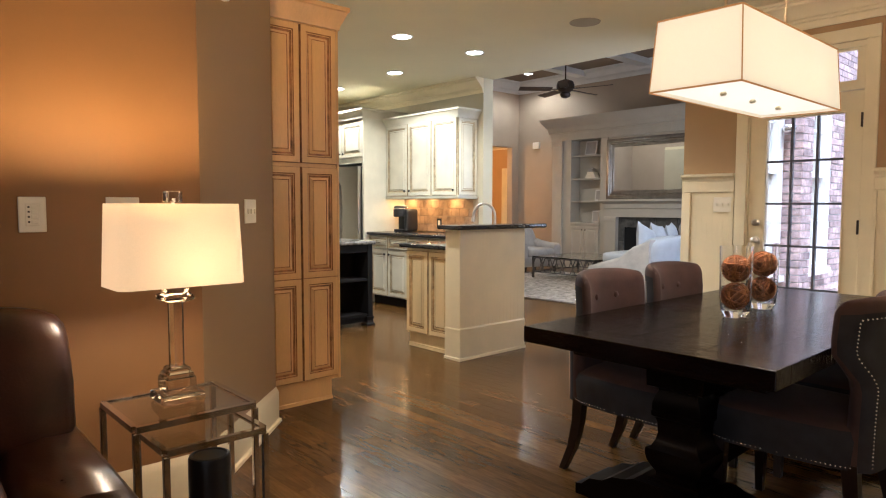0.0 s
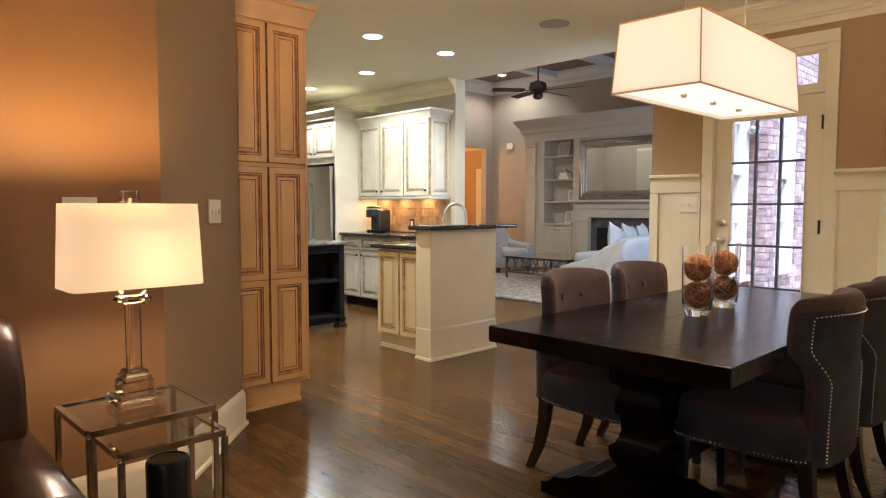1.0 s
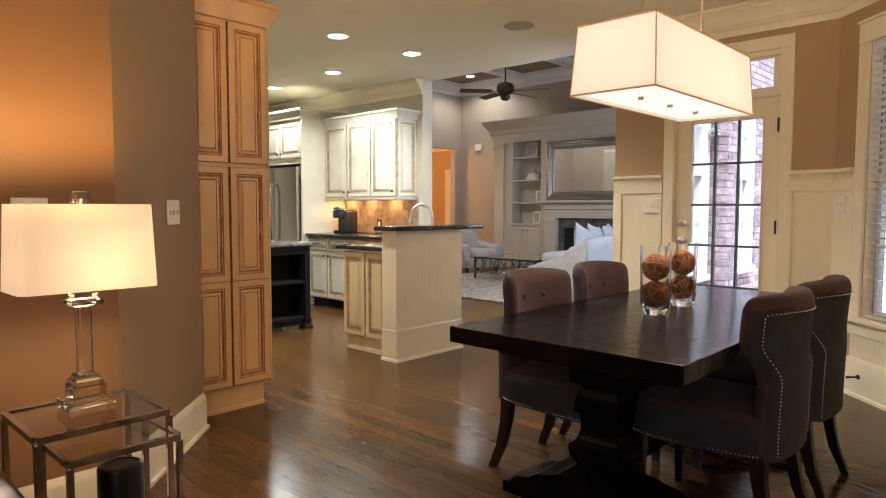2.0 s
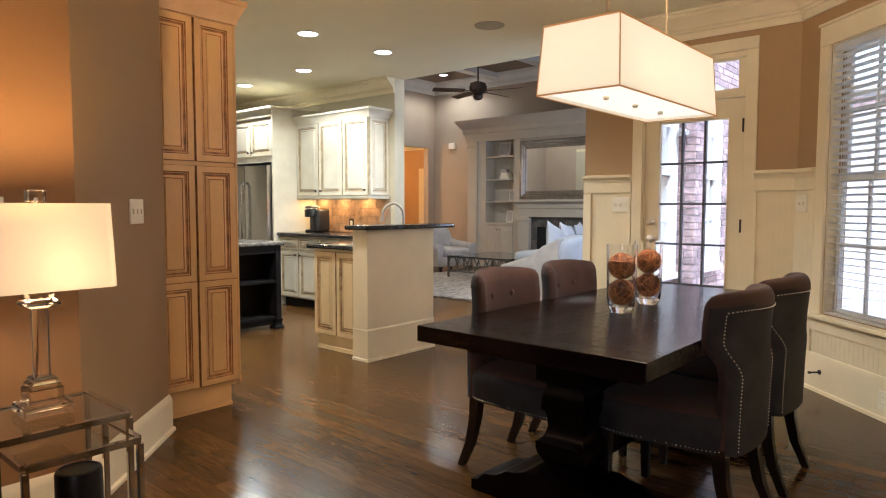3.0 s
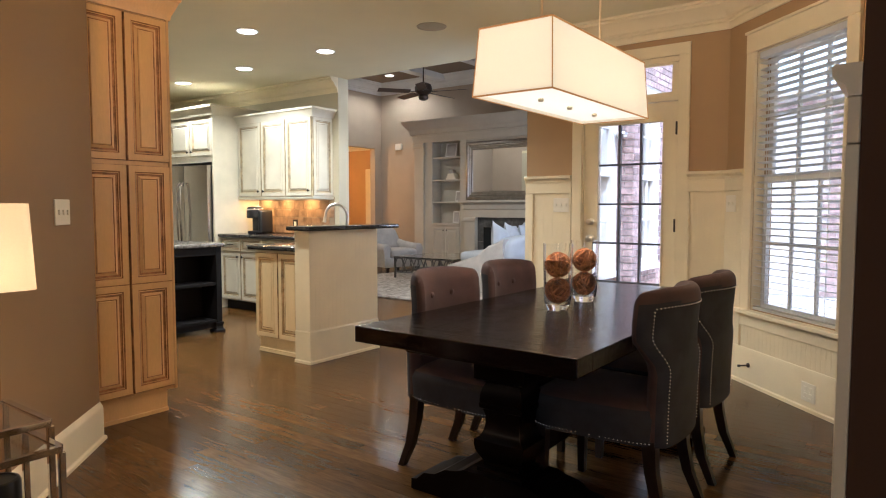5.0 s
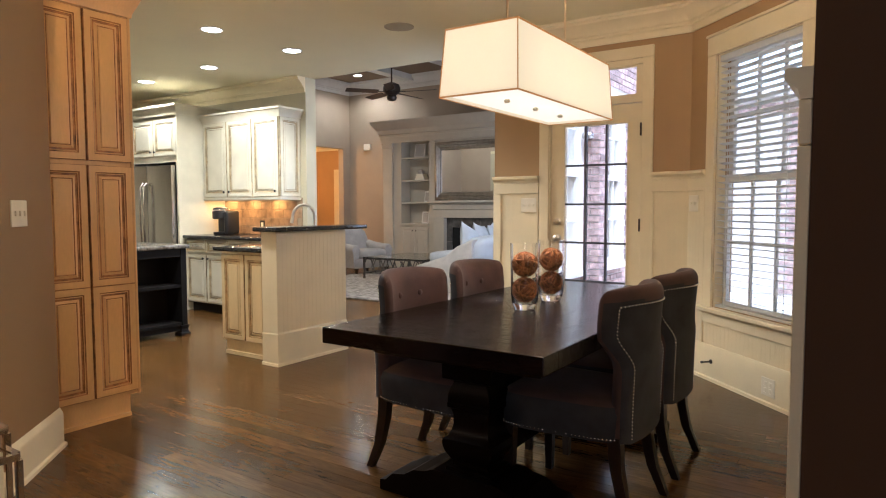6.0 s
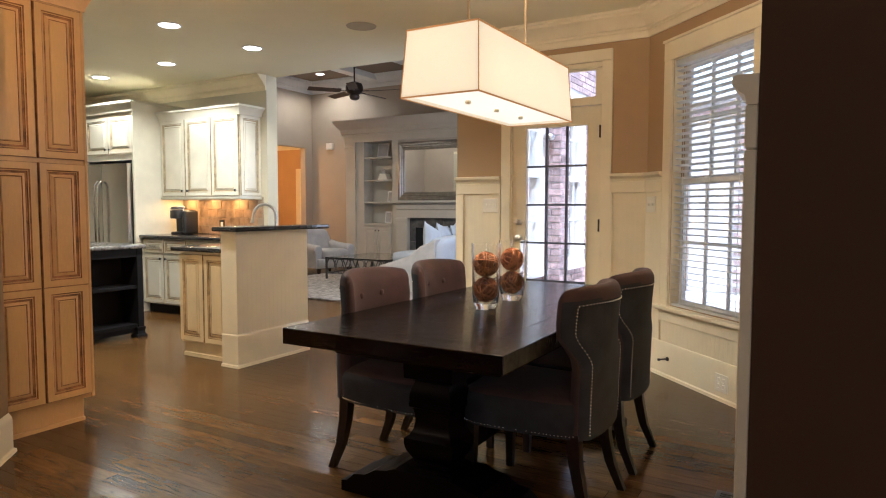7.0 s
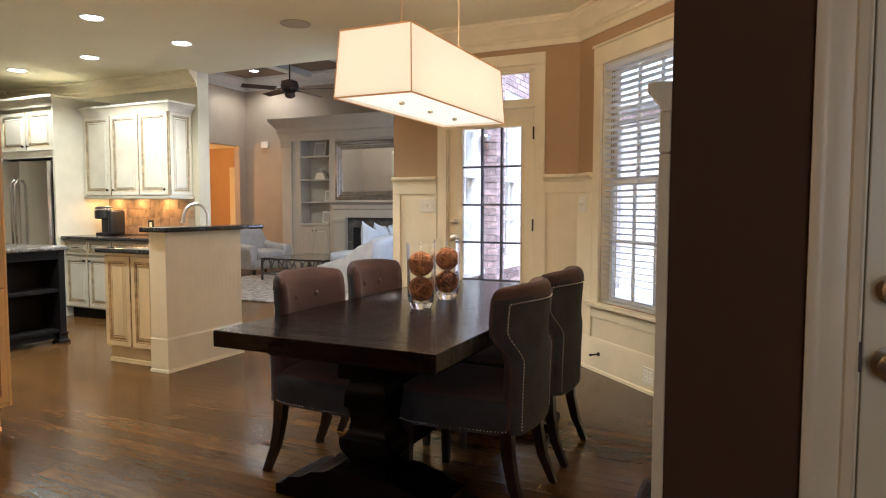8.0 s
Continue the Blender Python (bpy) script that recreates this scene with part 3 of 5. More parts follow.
def glazed_door():
    """The garden door with its transom, in the wall that faces the dining table."""
    m = Matrix.Translation((5.85, 3.11, 0)) @ Matrix.Rotation(radians(-90), 4, "Z")
    d = thing("door_1", m, "cream glazed garden door with fifteen panes and a transom", "door", kind="structure")
    W = 0.81
    part("casing", box(-0.075, -0.022, 0, 0.012, 0, 2.40, 0.004), TRIM, d)
    part("casing", box(W - 0.012, -0.022, 0, W + 0.075, 0, 2.40, 0.004), TRIM, d)
    part("head_casing", box(-0.075, -0.024, 2.4005, W + 0.075, 0, 2.49, 0.004), TRIM, d)
    bm = box(0.0, 0.002, 0, 0.017, 0.13, 2.40)
    quadbox(bm, W - 0.017, 0.002, 0, W, 0.13, 2.40)
    quadbox(bm, 0.017, 0.002, 2.065, W - 0.017, 0.13, 2.12)
    quadbox(bm, 0.017, 0.002, 2.36, W - 0.017, 0.13, 2.40)
    part("frame", bm, TRIM, d)
    bm = box(0.017, 0.03, 2.12, 0.075, 0.06, 2.36)
    quadbox(bm, W - 0.075, 0.03, 2.12, W - 0.017, 0.06, 2.36)
    quadbox(bm, 0.075, 0.03, 2.12, W - 0.075, 0.06, 2.135)
    quadbox(bm, 0.075, 0.03, 2.345, W - 0.075, 0.06, 2.36)
    t = part("transom", bm, TRIM, d)
    part("pane", box(0.075, 0.043, 2.135, W - 0.075, 0.047, 2.345), GLASS, t).visible_shadow = False
    x0, x1, z0, z1 = 0.147, W - 0.135, 0.30, 1.91
    bm = box(0.02, 0.022, 0.012, x0, 0.066, 2.06)
    quadbox(bm, x1, 0.022, 0.012, W - 0.02, 0.066, 2.06)
    quadbox(bm, x0, 0.022, 0.012, x1, 0.066, z0)
    quadbox(bm, x0, 0.022, z1, x1, 0.066, 2.06)
    leaf = part("leaf", bm, TRIM, d)
    bead = sweep([(x0, 0.022), (x1, 0.022)], [(0, z0 - 0.012), (0.008, z0 - 0.008), (0.008, z0 + 0.006), (0, z0 + 0.01)], side=-1)
    part("glazing_bead", bead, TRIM, leaf)
    for x in (x0 - 0.010, x1):
        part("glazing_bead", box(x, 0.013, z0 + 0.011, x + 0.010, 0.0219, z1 + 0.010, 0.003, 1), TRIM, leaf)
    part("glazing_bead", box(x0 + 0.0005, 0.013, z1, x1 - 0.0005, 0.0219, z1 + 0.010, 0.003, 1), TRIM, leaf)
    for i in (1, 2):
        x = x0 + (x1 - x0) * i / 3
        part("muntin", box(x - 0.008, 0.026, z0, x + 0.008, 0.062, z1), MUNTIN, leaf, "muntin bar with its backlit darkness put into the colour")
    for i in range(1, 5):
        z = z0 + (z1 - z0) * i / 5
        part("muntin", box(x0, 0.028, z - 0.008, x1, 0.060, z + 0.008), MUNTIN, leaf)
    part("pane", box(x0, 0.042, z0, x1, 0.046, z1), GLASS, leaf).visible_shadow = False
    for z, r in ((1.12, 0.028), (0.98, 0.032)):
        bm = lathe([(r, 0), (r, 0.006), (0.012, 0.012), (0.012, 0.025), (r * 0.85, 0.035), (r * 0.9, 0.045), (r * 0.5, 0.055)], 20)
        bmesh.ops.rotate(bm, verts=bm.verts[:], matrix=Matrix.Rotation(radians(90), 3, "X"))
        part("door_knob" if r > 0.03 else "deadbolt", bm, NICKEL, leaf, smooth=40, m=pose(0.085, 0.022, z))
    for z in (0.25, 1.10, 1.85):
        part("hinge", box(W - 0.026, -0.026, z - 0.05, W - 0.014, 0.020, z + 0.05, 0.003), BRONZE, d)


def side_door():
    """The white door in the angled wall beside the camera."""
    m = Matrix.Translation((2.2, 0.93, 0)) @ Matrix.Rotation(radians(-90), 4, "Z")
    d = thing("door_2", m, "cream white painted closed door with nickel knob and deadbolt", "door", kind="structure")
    prof = [(0.0, 0), (0.0, 0.016), (0.012, 0.02), (0.03, 0.020), (0.045, 0.013), (0.075, 0.012), (0.08, 0.018), (0.098, 0.02), (0.104, 0.014), (0.104, 0)]

    def casing(x0, flip):
        bm = bmesh.new()
        lo = [bm.verts.new((x0 + flip * a * 0.88, -t, 0)) for a, t in prof]
        hi = [bm.verts.new((x0 + flip * a * 0.88, -t, 2.13)) for a, t in prof]
        n = len(prof)
        for i in range(n):
            bm.faces.new((lo[i], lo[(i + 1) % n], hi[(i + 1) % n], hi[i]))
        bm.faces.new(lo)
        bm.faces.new(hi)
        bmesh.ops.recalc_face_normals(bm, faces=bm.faces[:])
        return bm
    part("casing", casing(0.315, 1), TRIM, d, smooth=30)
    part("casing", casing(1.305, -1), TRIM, d, smooth=30)
    part("head_casing", box(0.39, -0.018, 2.04, 1.215, 0, 2.13, 0.004), TRIM, d)
    bm = box(0.40, 0.002, 0, 0.412, 0.118, 2.06)
    quadbox(bm, 1.208, 0.002, 0, 1.22, 0.118, 2.06)
    quadbox(bm, 0.412, 0.002, 2.045, 1.208, 0.118, 2.06)
    part("frame", bm, TRIM, d)
    leaf = part("leaf", box(0.416, 0.008, 0.012, 1.204, 0.048, 2.041, 0.002, 1), TRIM, d)
    for z, r in ((1.085, 0.030), (0.94, 0.033)):
        bm = lathe([(r, 0), (r, 0.007), (0.013, 0.013), (0.013, 0.03), (r * 0.85, 0.04), (r * 0.9, 0.052), (r * 0.5, 0.062)], 20)
        bmesh.ops.rotate(bm, verts=bm.verts[:], matrix=Matrix.Rotation(radians(90), 3, "X"))
        part("door_knob" if r > 0.031 else "deadbolt", bm, NICKEL, leaf, smooth=40, m=pose(0.462, 0.008, z))
    part("strike_plate", box(0.402, -0.001, 0.92, 0.414, 0.006, 0.98), BRONZE, d)


bay_wall()
glazed_door()
side_door()


# ---- dining ----
def dining_table():
    t = thing("dining_table", pose(3.64, 2.12, 0), "dark espresso wood trestle dining table with planked top", "table")
    L, W = 1.035, 0.485
    for i in range(7):
        y0 = -W + 2 * W * i / 7
        part("plank", box(-L + 0.12, y0 + 0.0003, 0.697, L - 0.12, y0 + 2 * W / 7 - 0.0003, 0.76 + 0.0002 * (i % 3), 0.0009, 1), ESPRESSO, t)
    for s in (-1, 1):
        part("breadboard_end", box(s * (L - 0.1195), -W, 0.696, s * L, W, 0.7605, 0.003, 2), ESPRESSO, t)
    part("apron", box(-L + 0.2, -W + 0.1, 0.63, L - 0.2, W - 0.1, 0.6965, 0.004), ESPRESSO, t)
    prof = [(0.105, 0.15), (0.105, 0.166), (0.082, 0.172), (0.082, 0.188), (0.096, 0.208), (0.111, 0.235), (0.117, 0.262), (0.116, 0.284), (0.098, 0.296), (0.086, 0.318), (0.079, 0.348),
            (0.081, 0.385), (0.087, 0.408), (0.099, 0.414), (0.101, 0.432), (0.097, 0.437), (0.099, 0.446), (0.097, 0.470), (0.090, 0.495), (0.080, 0.515), (0.080, 0.525), (0.116, 0.537), (0.118, 0.63)]
    steps = ((0.43, 0.0), (0.43, 0.045), (0.40, 0.05), (0.36, 0.085), (0.30, 0.095), (0.25, 0.125), (0.19, 0.135), (0.15, 0.15))
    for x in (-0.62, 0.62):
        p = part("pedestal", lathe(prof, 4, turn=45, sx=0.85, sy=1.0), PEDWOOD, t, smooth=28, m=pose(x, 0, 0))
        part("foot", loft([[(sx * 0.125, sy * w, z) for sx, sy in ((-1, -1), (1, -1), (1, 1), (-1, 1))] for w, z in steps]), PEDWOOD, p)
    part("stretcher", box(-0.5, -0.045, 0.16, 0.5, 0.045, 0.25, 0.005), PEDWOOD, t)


def dining_chair(m):
    """Upholstered side chair with shallow wings, front looks along +y."""
    c = thing("dining_chair", m, "rosy brown velvet dining chair with charcoal outside back and nailhead trim", "chair", "chairs round the dining table")
    # seat
    n = 38

    def sq(a, w0, w1, y0, y1, p=5.0):
        ca, sa = math.cos(a), math.sin(a)
        x = math.copysign(abs(ca) ** (2 / p), ca)
        y = math.copysign(abs(sa) ** (2 / p), sa)
        f = (y + 1) / 2
        return x * (w0 + (w1 - w0) * f) / 2, y0 + (y1 - y0) * f
    rings = []
    for z, g in ((0.335, -0.012), (0.34, 0), (0.40, 0.004), (0.445, 0.006), (0.475, -0.004), (0.492, -0.03), (0.50, -0.09)):
        rings.append([(x, y, z) for x, y in (sq(2 * math.pi * k / n, 0.47 + 2 * g, 0.54 + 2 * g, -0.27 - g, 0.28 + g) for k in range(n))])
    seat = part("seat", loft(rings), FABRIC, c, smooth=60)
    seat.data.materials.append(TWEED)
    for p in seat.data.polygons:
        p.material_index = 1 if p.normal.z < 0.45 else 0
    # back: a shell curved round the sitter, waisted above the seat, with shallow wings and a soft rolled top

    def half_width(z):
        t = max(0.0, min(1.0, ((z - 0.34) / 0.60 - 0.46) / 0.24))
        return 0.220 + 0.030 * t * t * (3 - 2 * t)

    def spine(x, z):
        t = (z - 0.34) / 0.60
        k = max(0.0, min(1.0, (t - 0.48) / 0.24))
        wing = 0.040 + 0.075 * k * k * (3 - 2 * k)
        return -0.262 - 0.03 * t * t + wing * (abs(x) / 0.25) ** 2.1
    M = 20
    rings = []
    zs = [0.34, 0.36, 0.40, 0.45, 0.50, 0.54, 0.58, 0.62, 0.66, 0.70, 0.75, 0.80, 0.85, 0.88]
    zs += [0.88 + 0.06 * math.sin(a * math.pi / 16) for a in range(1, 9)]
    for z in zs:
        roll = max(0.0, min(1.0, (z - 0.88) / 0.06))
        th = 0.078 * math.sqrt(max(0.02, 1 - roll * roll))
        hw = half_width(z) - 0.020 * (1 - math.sqrt(max(0.0, 1 - roll * roll)))
        front, back = [], []
        for k in range(M + 1):
            f = 2 * k / M - 1
            x = hw * f
            edge = math.sqrt(max(0.05, 1 - max(0.0, (abs(f) - 0.86) / 0.14) ** 2))
            drop = 0.016 * abs(f) ** 4 * (z - 0.34) / 0.6
            back.append((x, spine(x, z) - th * 0.5 * edge, z - drop))
            front.append((x, spine(x, z) + th * 0.5 * edge + 0.016 * (1 - f * f) * (1 - roll), z - drop))
        rings.append(back + front[::-1])
    b = part("backrest", loft(rings), FABRIC, c, smooth=70)
    b.data.materials.append(TWEED)
    for p in b.data.polygons:
        p.material_index = 1 if p.normal.y < -0.35 and p.center.z < 0.885 else 0
    # tufting buttons
    bt = lathe([(0.015, 0.0), (0.015, 0.004), (0.010, 0.009), (0.002, 0.011)], 14)
    bmesh.ops.rotate(bt, verts=bt.verts[:], matrix=Matrix.Rotation(radians(-90), 3, "X"))
    me = mesh_of("button", bt, FABRIC, 50)
    for x, z in ((-0.082, 0.815), (0.082, 0.815), (-0.15, 0.70), (0.0, 0.70), (0.15, 0.70)):
        o = new("button", me)
        o.parent = b
        o.matrix_basis = pose(x, spine(x, z) + 0.038 + 0.016 * (1 - (x / 0.244) ** 2), z)
    # nailheads: outline of the back and lower edge of the seat
    pts = []
    z = 0.36
    while z < 0.868:
        for s in (-1, 1):
            hw = half_width(z) - 0.026
            x = s * hw
            pts.append((x, spine(x, z) - 0.0395, z - 0.016 * (x / half_width(z)) ** 4 * (z - 0.34) / 0.6))
        z += 0.0135
    x = -0.22
    while x <= 0.22:
        pts.append((x, spine(x, 0.872) - 0.0405, 0.872 - 0.0145 * (x / 0.244) ** 4))
        x += 0.0135
    bm = bmesh.new()
    for p in pts:
        bmesh.ops.create_icosphere(bm, subdivisions=1, radius=0.0042, matrix=Matrix.Translation(p))
    tagged(part("nailhead_trim", bm, NAIL, b, "row of nickel nailheads", smooth=80), kind="stuff")
    bm = bmesh.new()
    last = None
    for k in range(720):
        x, y = sq(2 * math.pi * k / 720, 0.478, 0.548, -0.274, 0.284)
        if last is None or (Vector((x, y)) - last).length > 0.0135:
            last = Vector((x, y))
            bmesh.ops.create_icosphere(bm, subdivisions=1, radius=0.0042, matrix=Matrix.Translation((x, y, 0.352)))
    tagged(part("nailhead_trim", bm, NAIL, c, "row of nickel nailheads", smooth=80), kind="stuff")
    for s in (-1, 1):
        part("leg", loft([[(s * x + a * r, y + bb * r, z) for a, bb in ((-1, -1), (1, -1), (1, 1), (-1, 1))] for x, y, z, r in
                          ((0.20, 0.235, 0.34, 0.024), (0.20, 0.235, 0.0, 0.015))]), LEGWOOD, c)
        part("leg", loft([[(s * x + a * r, y + bb * r, z) for a, bb in ((-1, -1), (1, -1), (1, 1), (-1, 1))] for x, y, z, r in
                          ((0.195, -0.215, 0.36, 0.026), (0.197, -0.225, 0.24, 0.023), (0.20, -0.25, 0.12, 0.020), (0.205, -0.30, 0.0, 0.016))]), LEGWOOD, c, smooth=30)
    return c


def pendant():
    p = thing("pendant_light", pose(3.50, 2.10, 0), "lit rectangular cream fabric pendant lamp on two rods", "pendant lamp")
    L0, W0, L1, W1, z0, z1, t = 0.53, 0.18, 0.505, 0.165, 1.69, 1.966, 0.004
    ring = lambda l, w, z: [(-l, -w, z), (l, -w, z), (l, w, z), (-l, w, z)]
    bm = bmesh.new()
    R = [[bm.verts.new(q) for q in ring(l, w, z)] for l, w, z in ((L0, W0, z0), (L1, W1, z1), (L1 - t, W1 - t, z1), (L0 - t, W0 - t, z0))]
    for a, b in zip(R, R[1:] + R[:1]):
        for k in range(4):
            bm.faces.new((a[k], a[(k + 1) % 4], b[(k + 1) % 4], b[k]))
    bmesh.ops.recalc_face_normals(bm, faces=bm.faces[:])
    part("shade", bm, SHADEM, p)
    for l, w, z in ((L0, W0, z0), (L1, W1, z1)):
        c = ring(l + 0.001, w + 0.001, z)
        for k in range(4):
            part("binding", tube([c[k], c[(k + 1) % 4]], 0.0035, 6), SHADETRIM, p, "narrow tan edge binding")
    for a, b in zip(ring(L0 + 0.001, W0 + 0.001, z0), ring(L1 + 0.001, W1 + 0.001, z1)):
        part("binding", tube([a, b], 0.0025, 6), SHADETRIM, p)
    part("diffuser", box(-L0 + 0.01, -W0 + 0.01, z0 + 0.012, L0 - 0.01, W0 - 0.01, z0 + 0.016), DIFFUSER, p)
    for x in (-0.28, 0.0, 0.28):
        part("finial", lathe([(0.010, z0 - 0.004), (0.014, z0 + 0.004), (0.010, z0 + 0.011)], 14), TRIM, p, smooth=40, m=pose(x, 0, 0))
    for x in (-0.28, 0.33):
        part("rod", tube([(x, 0, z1 - 0.05), (x, 0, 2.725)], 0.006, 8), BRASS, p, smooth=60)
    part("canopy", box(-0.38, -0.06, 2.718, 0.40, 0.06, 2.7385, 0.004), NICKEL, p)
    lamp("pendant_bulb", "AREA", (3.50, 2.10, 1.685), 4.5, WARM, 0.3, (3.5, 2.1, 0))
    lamp("pendant_bulb", "AREA", (3.50, 2.10, 1.98), 14, WARM, 0.3, (3.5, 2.1, 3))
    for x in (3.22, 3.5, 3.78):
        lamp("pendant_bulb", "POINT", (x, 2.10, 1.83), 0.8, (1.0, 0.82, 0.58), 0.03)
    for x, y in ((2.93, 2.1), (4.07, 2.1), (3.5, 1.88), (3.5, 2.32)):
        lamp("pendant_bulb", "AREA", (x, y, 1.82), 1.9 if y < 2 else 2.6, WARM, 0.25, (3.5 + (x - 3.5) * 3, 2.1 + (y - 2.1) * 5, 1.7))


def vase(m):
    v = thing("hurricane_vase", m, "clear glass hurricane vase holding two rattan balls", "vase", "vases on the dining table")
    outer = [(0.048, 0.0), (0.050, 0.010), (0.058, 0.022), (0.064, 0.06), (0.066, 0.16), (0.069, 0.31)]
    inner = [(0.0665, 0.31), (0.0635, 0.16), (0.0615, 0.065), (0.050, 0.032), (0.010, 0.028)]
    part("glass", lathe(outer + inner, 32), GLASS, v, smooth=50)
    return v


def rattan_ball(m):
    b = thing("rattan_ball", m, "orange brown woven rattan ball", "decorative ball", "rattan balls")
    bm = bmesh.new()
    bmesh.ops.create_icosphere(bm, subdivisions=3, radius=0.056)
    for v in bm.verts:
        v.co *= 1 + 0.05 * noise.noise(v.co * 60)
    part("core", bm, BARK2, b, smooth=80)
    rnd = random.Random(4)
    bm = bmesh.new()
    for i in range(16):
        q = Euler((rnd.uniform(0, 6.3), rnd.uniform(0, 6.3), rnd.uniform(0, 6.3))).to_matrix()
        r = rnd.uniform(0.0555, 0.0575)
        c = [q @ Vector((r * math.cos(a), r * math.sin(a), 0.010 * math.sin(2 * a + i))) for a in [2 * math.pi * k / 26 for k in range(27)]]
        tube(c, 0.0042, 5, bm)
    part("strands", bm, BARK, b, smooth=60)
    return b


dining_table()
first = dining_chair(pose(3.325, 1.79, 0))
copy_thing(first, pose(3.93, 1.79, 0))
copy_thing(first, pose(3.28, 2.45, 0, 0, 0, 180))
copy_thing(first, pose(3.89, 2.45, 0, 0, 0, 180))
pendant()
va = vase(pose(3.46, 2.13, 0.7618))
copy_thing(va, pose(3.80, 2.15, 0.7618))
rb = rattan_ball(pose(3.46, 2.13, 0.7618 + 0.091))
for x, y, z, r in ((3.461, 2.131, 0.211, 60), (3.80, 2.15, 0.091, 120), (3.799, 2.149, 0.211, 200)):
    copy_thing(rb, pose(x, y, 0.7618 + z, r, r * 2, 30))


# ---- living ----
def nest_table(m, L, W, H, label):
    t = thing("nesting_table", m, label, "side table", "nest of glass tables")
    r = 0.0095
    bm = bmesh.new()
    for y in (-W, W):
        quadbox(bm, -L, y - r, H - 2 * r, L, y + r, H)
    for x in (-L, L):
        quadbox(bm, x - r, -W + r, H - 2 * r + 0.0005, x + r, W - r, H - 0.0005)
    part("top_frame", bm, CHROME, t)
    for x in (-L, L):
        for y in (-W, W):
            part("leg", box(x - r * 0.95, y - r * 0.95, 0, x + r * 0.95, y + r * 0.95, H - 2 * r, 0.002, 1), CHROME, t)
        part("floor_rail", box(x - r * 0.9, -W + r, 0, x + r * 0.9, W - r, 2 * r, 0.002, 1), CHROME, t)
    part("glass_top", box(-L + r, -W + r, H - 0.012, L - r, W - r, H - 0.003), TABLEGLASS, t, "smoky clear glass")


def table_lamp():
    t = thing("table_lamp", pose(1.39, 3.06, 0.601), "crystal column table lamp with lit cream rectangular shade", "lamp")
    sq = lambda pr: lathe(pr, 4, turn=45)
    part("base", sq([(0.062, 0), (0.066, 0.004), (0.066, 0.028), (0.062, 0.032)]), CRYSTAL, t)
    part("base_block", sq([(0.043, 0.033), (0.046, 0.036), (0.046, 0.078), (0.040, 0.086), (0.040, 0.094), (0.033, 0.100), (0.033, 0.108), (0.026, 0.115)]), CRYSTAL, t)
    part("column", lathe([(0.024, 0.116), (0.024, 0.325)], 8, turn=22.5), CRYSTAL, t)
    part("capital", sq([(0.026, 0.326), (0.046, 0.336), (0.046, 0.350), (0.030, 0.358), (0.033, 0.370), (0.033, 0.385), (0.026, 0.392)]), CRYSTAL, t)
    part("stem", tube([(0, 0, 0.392), (0, 0, 0.665)], 0.006, 8), NICKEL, t)
    part("finial", box(-0.024, -0.024, 0.652, 0.024, 0.024, 0.688, 0.004), CRYSTAL, t)
    part("spider", box(-0.186, -0.004, 0.640, 0.186, 0.004, 0.645), NICKEL, t)

    def rr(l, w, z, r=0.035, n=6):
        out = []
        for cx, cy, a0 in ((l - r, w - r, 0), (-l + r, w - r, 90), (-l + r, -w + r, 180), (l - r, -w + r, 270)):
            for k in range(n + 1):
                a = radians(a0 + 90 * k / n)
                out.append((cx + r * math.cos(a), cy + r * math.sin(a), z))
        return out
    bm = bmesh.new()
    R = [[bm.verts.new(q) for q in rr(l, w, z)] for l, w, z in ((0.200, 0.112, 0.385), (0.19, 0.104, 0.648), (0.187, 0.101, 0.648), (0.197, 0.109, 0.385))]
    n = len(R[0])
    for a, b in zip(R, R[1:] + R[:1]):
        for k in range(n):
            bm.faces.new((a[k], a[(k + 1) % n], b[(k + 1) % n], b[k]))
    bmesh.ops.recalc_face_normals(bm, faces=bm.faces[:])
    part("shade", bm, SHADEM2, t, "lit cream fabric shade", smooth=40)
    lamp("table_lamp_bulb", "SPOT", (1.35, 3.06, 1.205), 35, AMBER, 0.03, (1.35, 3.06, 3), 172, 0.1)
    lamp("table_lamp_bulb", "POINT", (1.43, 3.06, 1.05), 11, (1.0, 0.70, 0.40), 0.03)


def keypad_plate(m):
    p = thing("wall_keypad", m, "ivory wall keypad with small buttons", "keypad")
    part("plate", box(-0.043, -0.007, -0.063, 0.043, 0, 0.063, 0.003), PLATE, p)
    part("button_panel", box(-0.022, -0.010, -0.040, 0.022, -0.0065, 0.040, 0.002), PLATE, p)
    for z in (-0.026, -0.008, 0.010, 0.027):
        part("button", box(-0.004, -0.013, z - 0.006, 0.016, -0.0095, z + 0.006, 0.0015), PLATE, p)
        part("indicator", box(-0.015, -0.0115, z - 0.003, -0.009, -0.0095, z + 0.003), BRONZE, p)


def wall_plate(m, w, h, kind="switch"):
    p = thing("wall_plate", m, "ivory plastic light switch plate" if kind == "switch" else "ivory plastic power outlet plate", kind)
    part("plate", box(-w / 2, -0.007, -h / 2, w / 2, 0, h / 2, 0.003), PLATE, p)
    n = max(1, round(w / 0.055))
    for i in range(n):
        x = (i - (n - 1) / 2) * 0.046
        if kind == "switch":
            part("toggle", box(x - 0.006, -0.015, -0.012, x + 0.006, -0.0065, 0.012, 0.002), PLATE, p)
        else:
            for z in (-0.02, 0.02):
                part("socket", box(x - 0.014, -0.0095, z - 0.014, x + 0.014, -0.0065, z + 0.014, 0.003), PLATE, p)


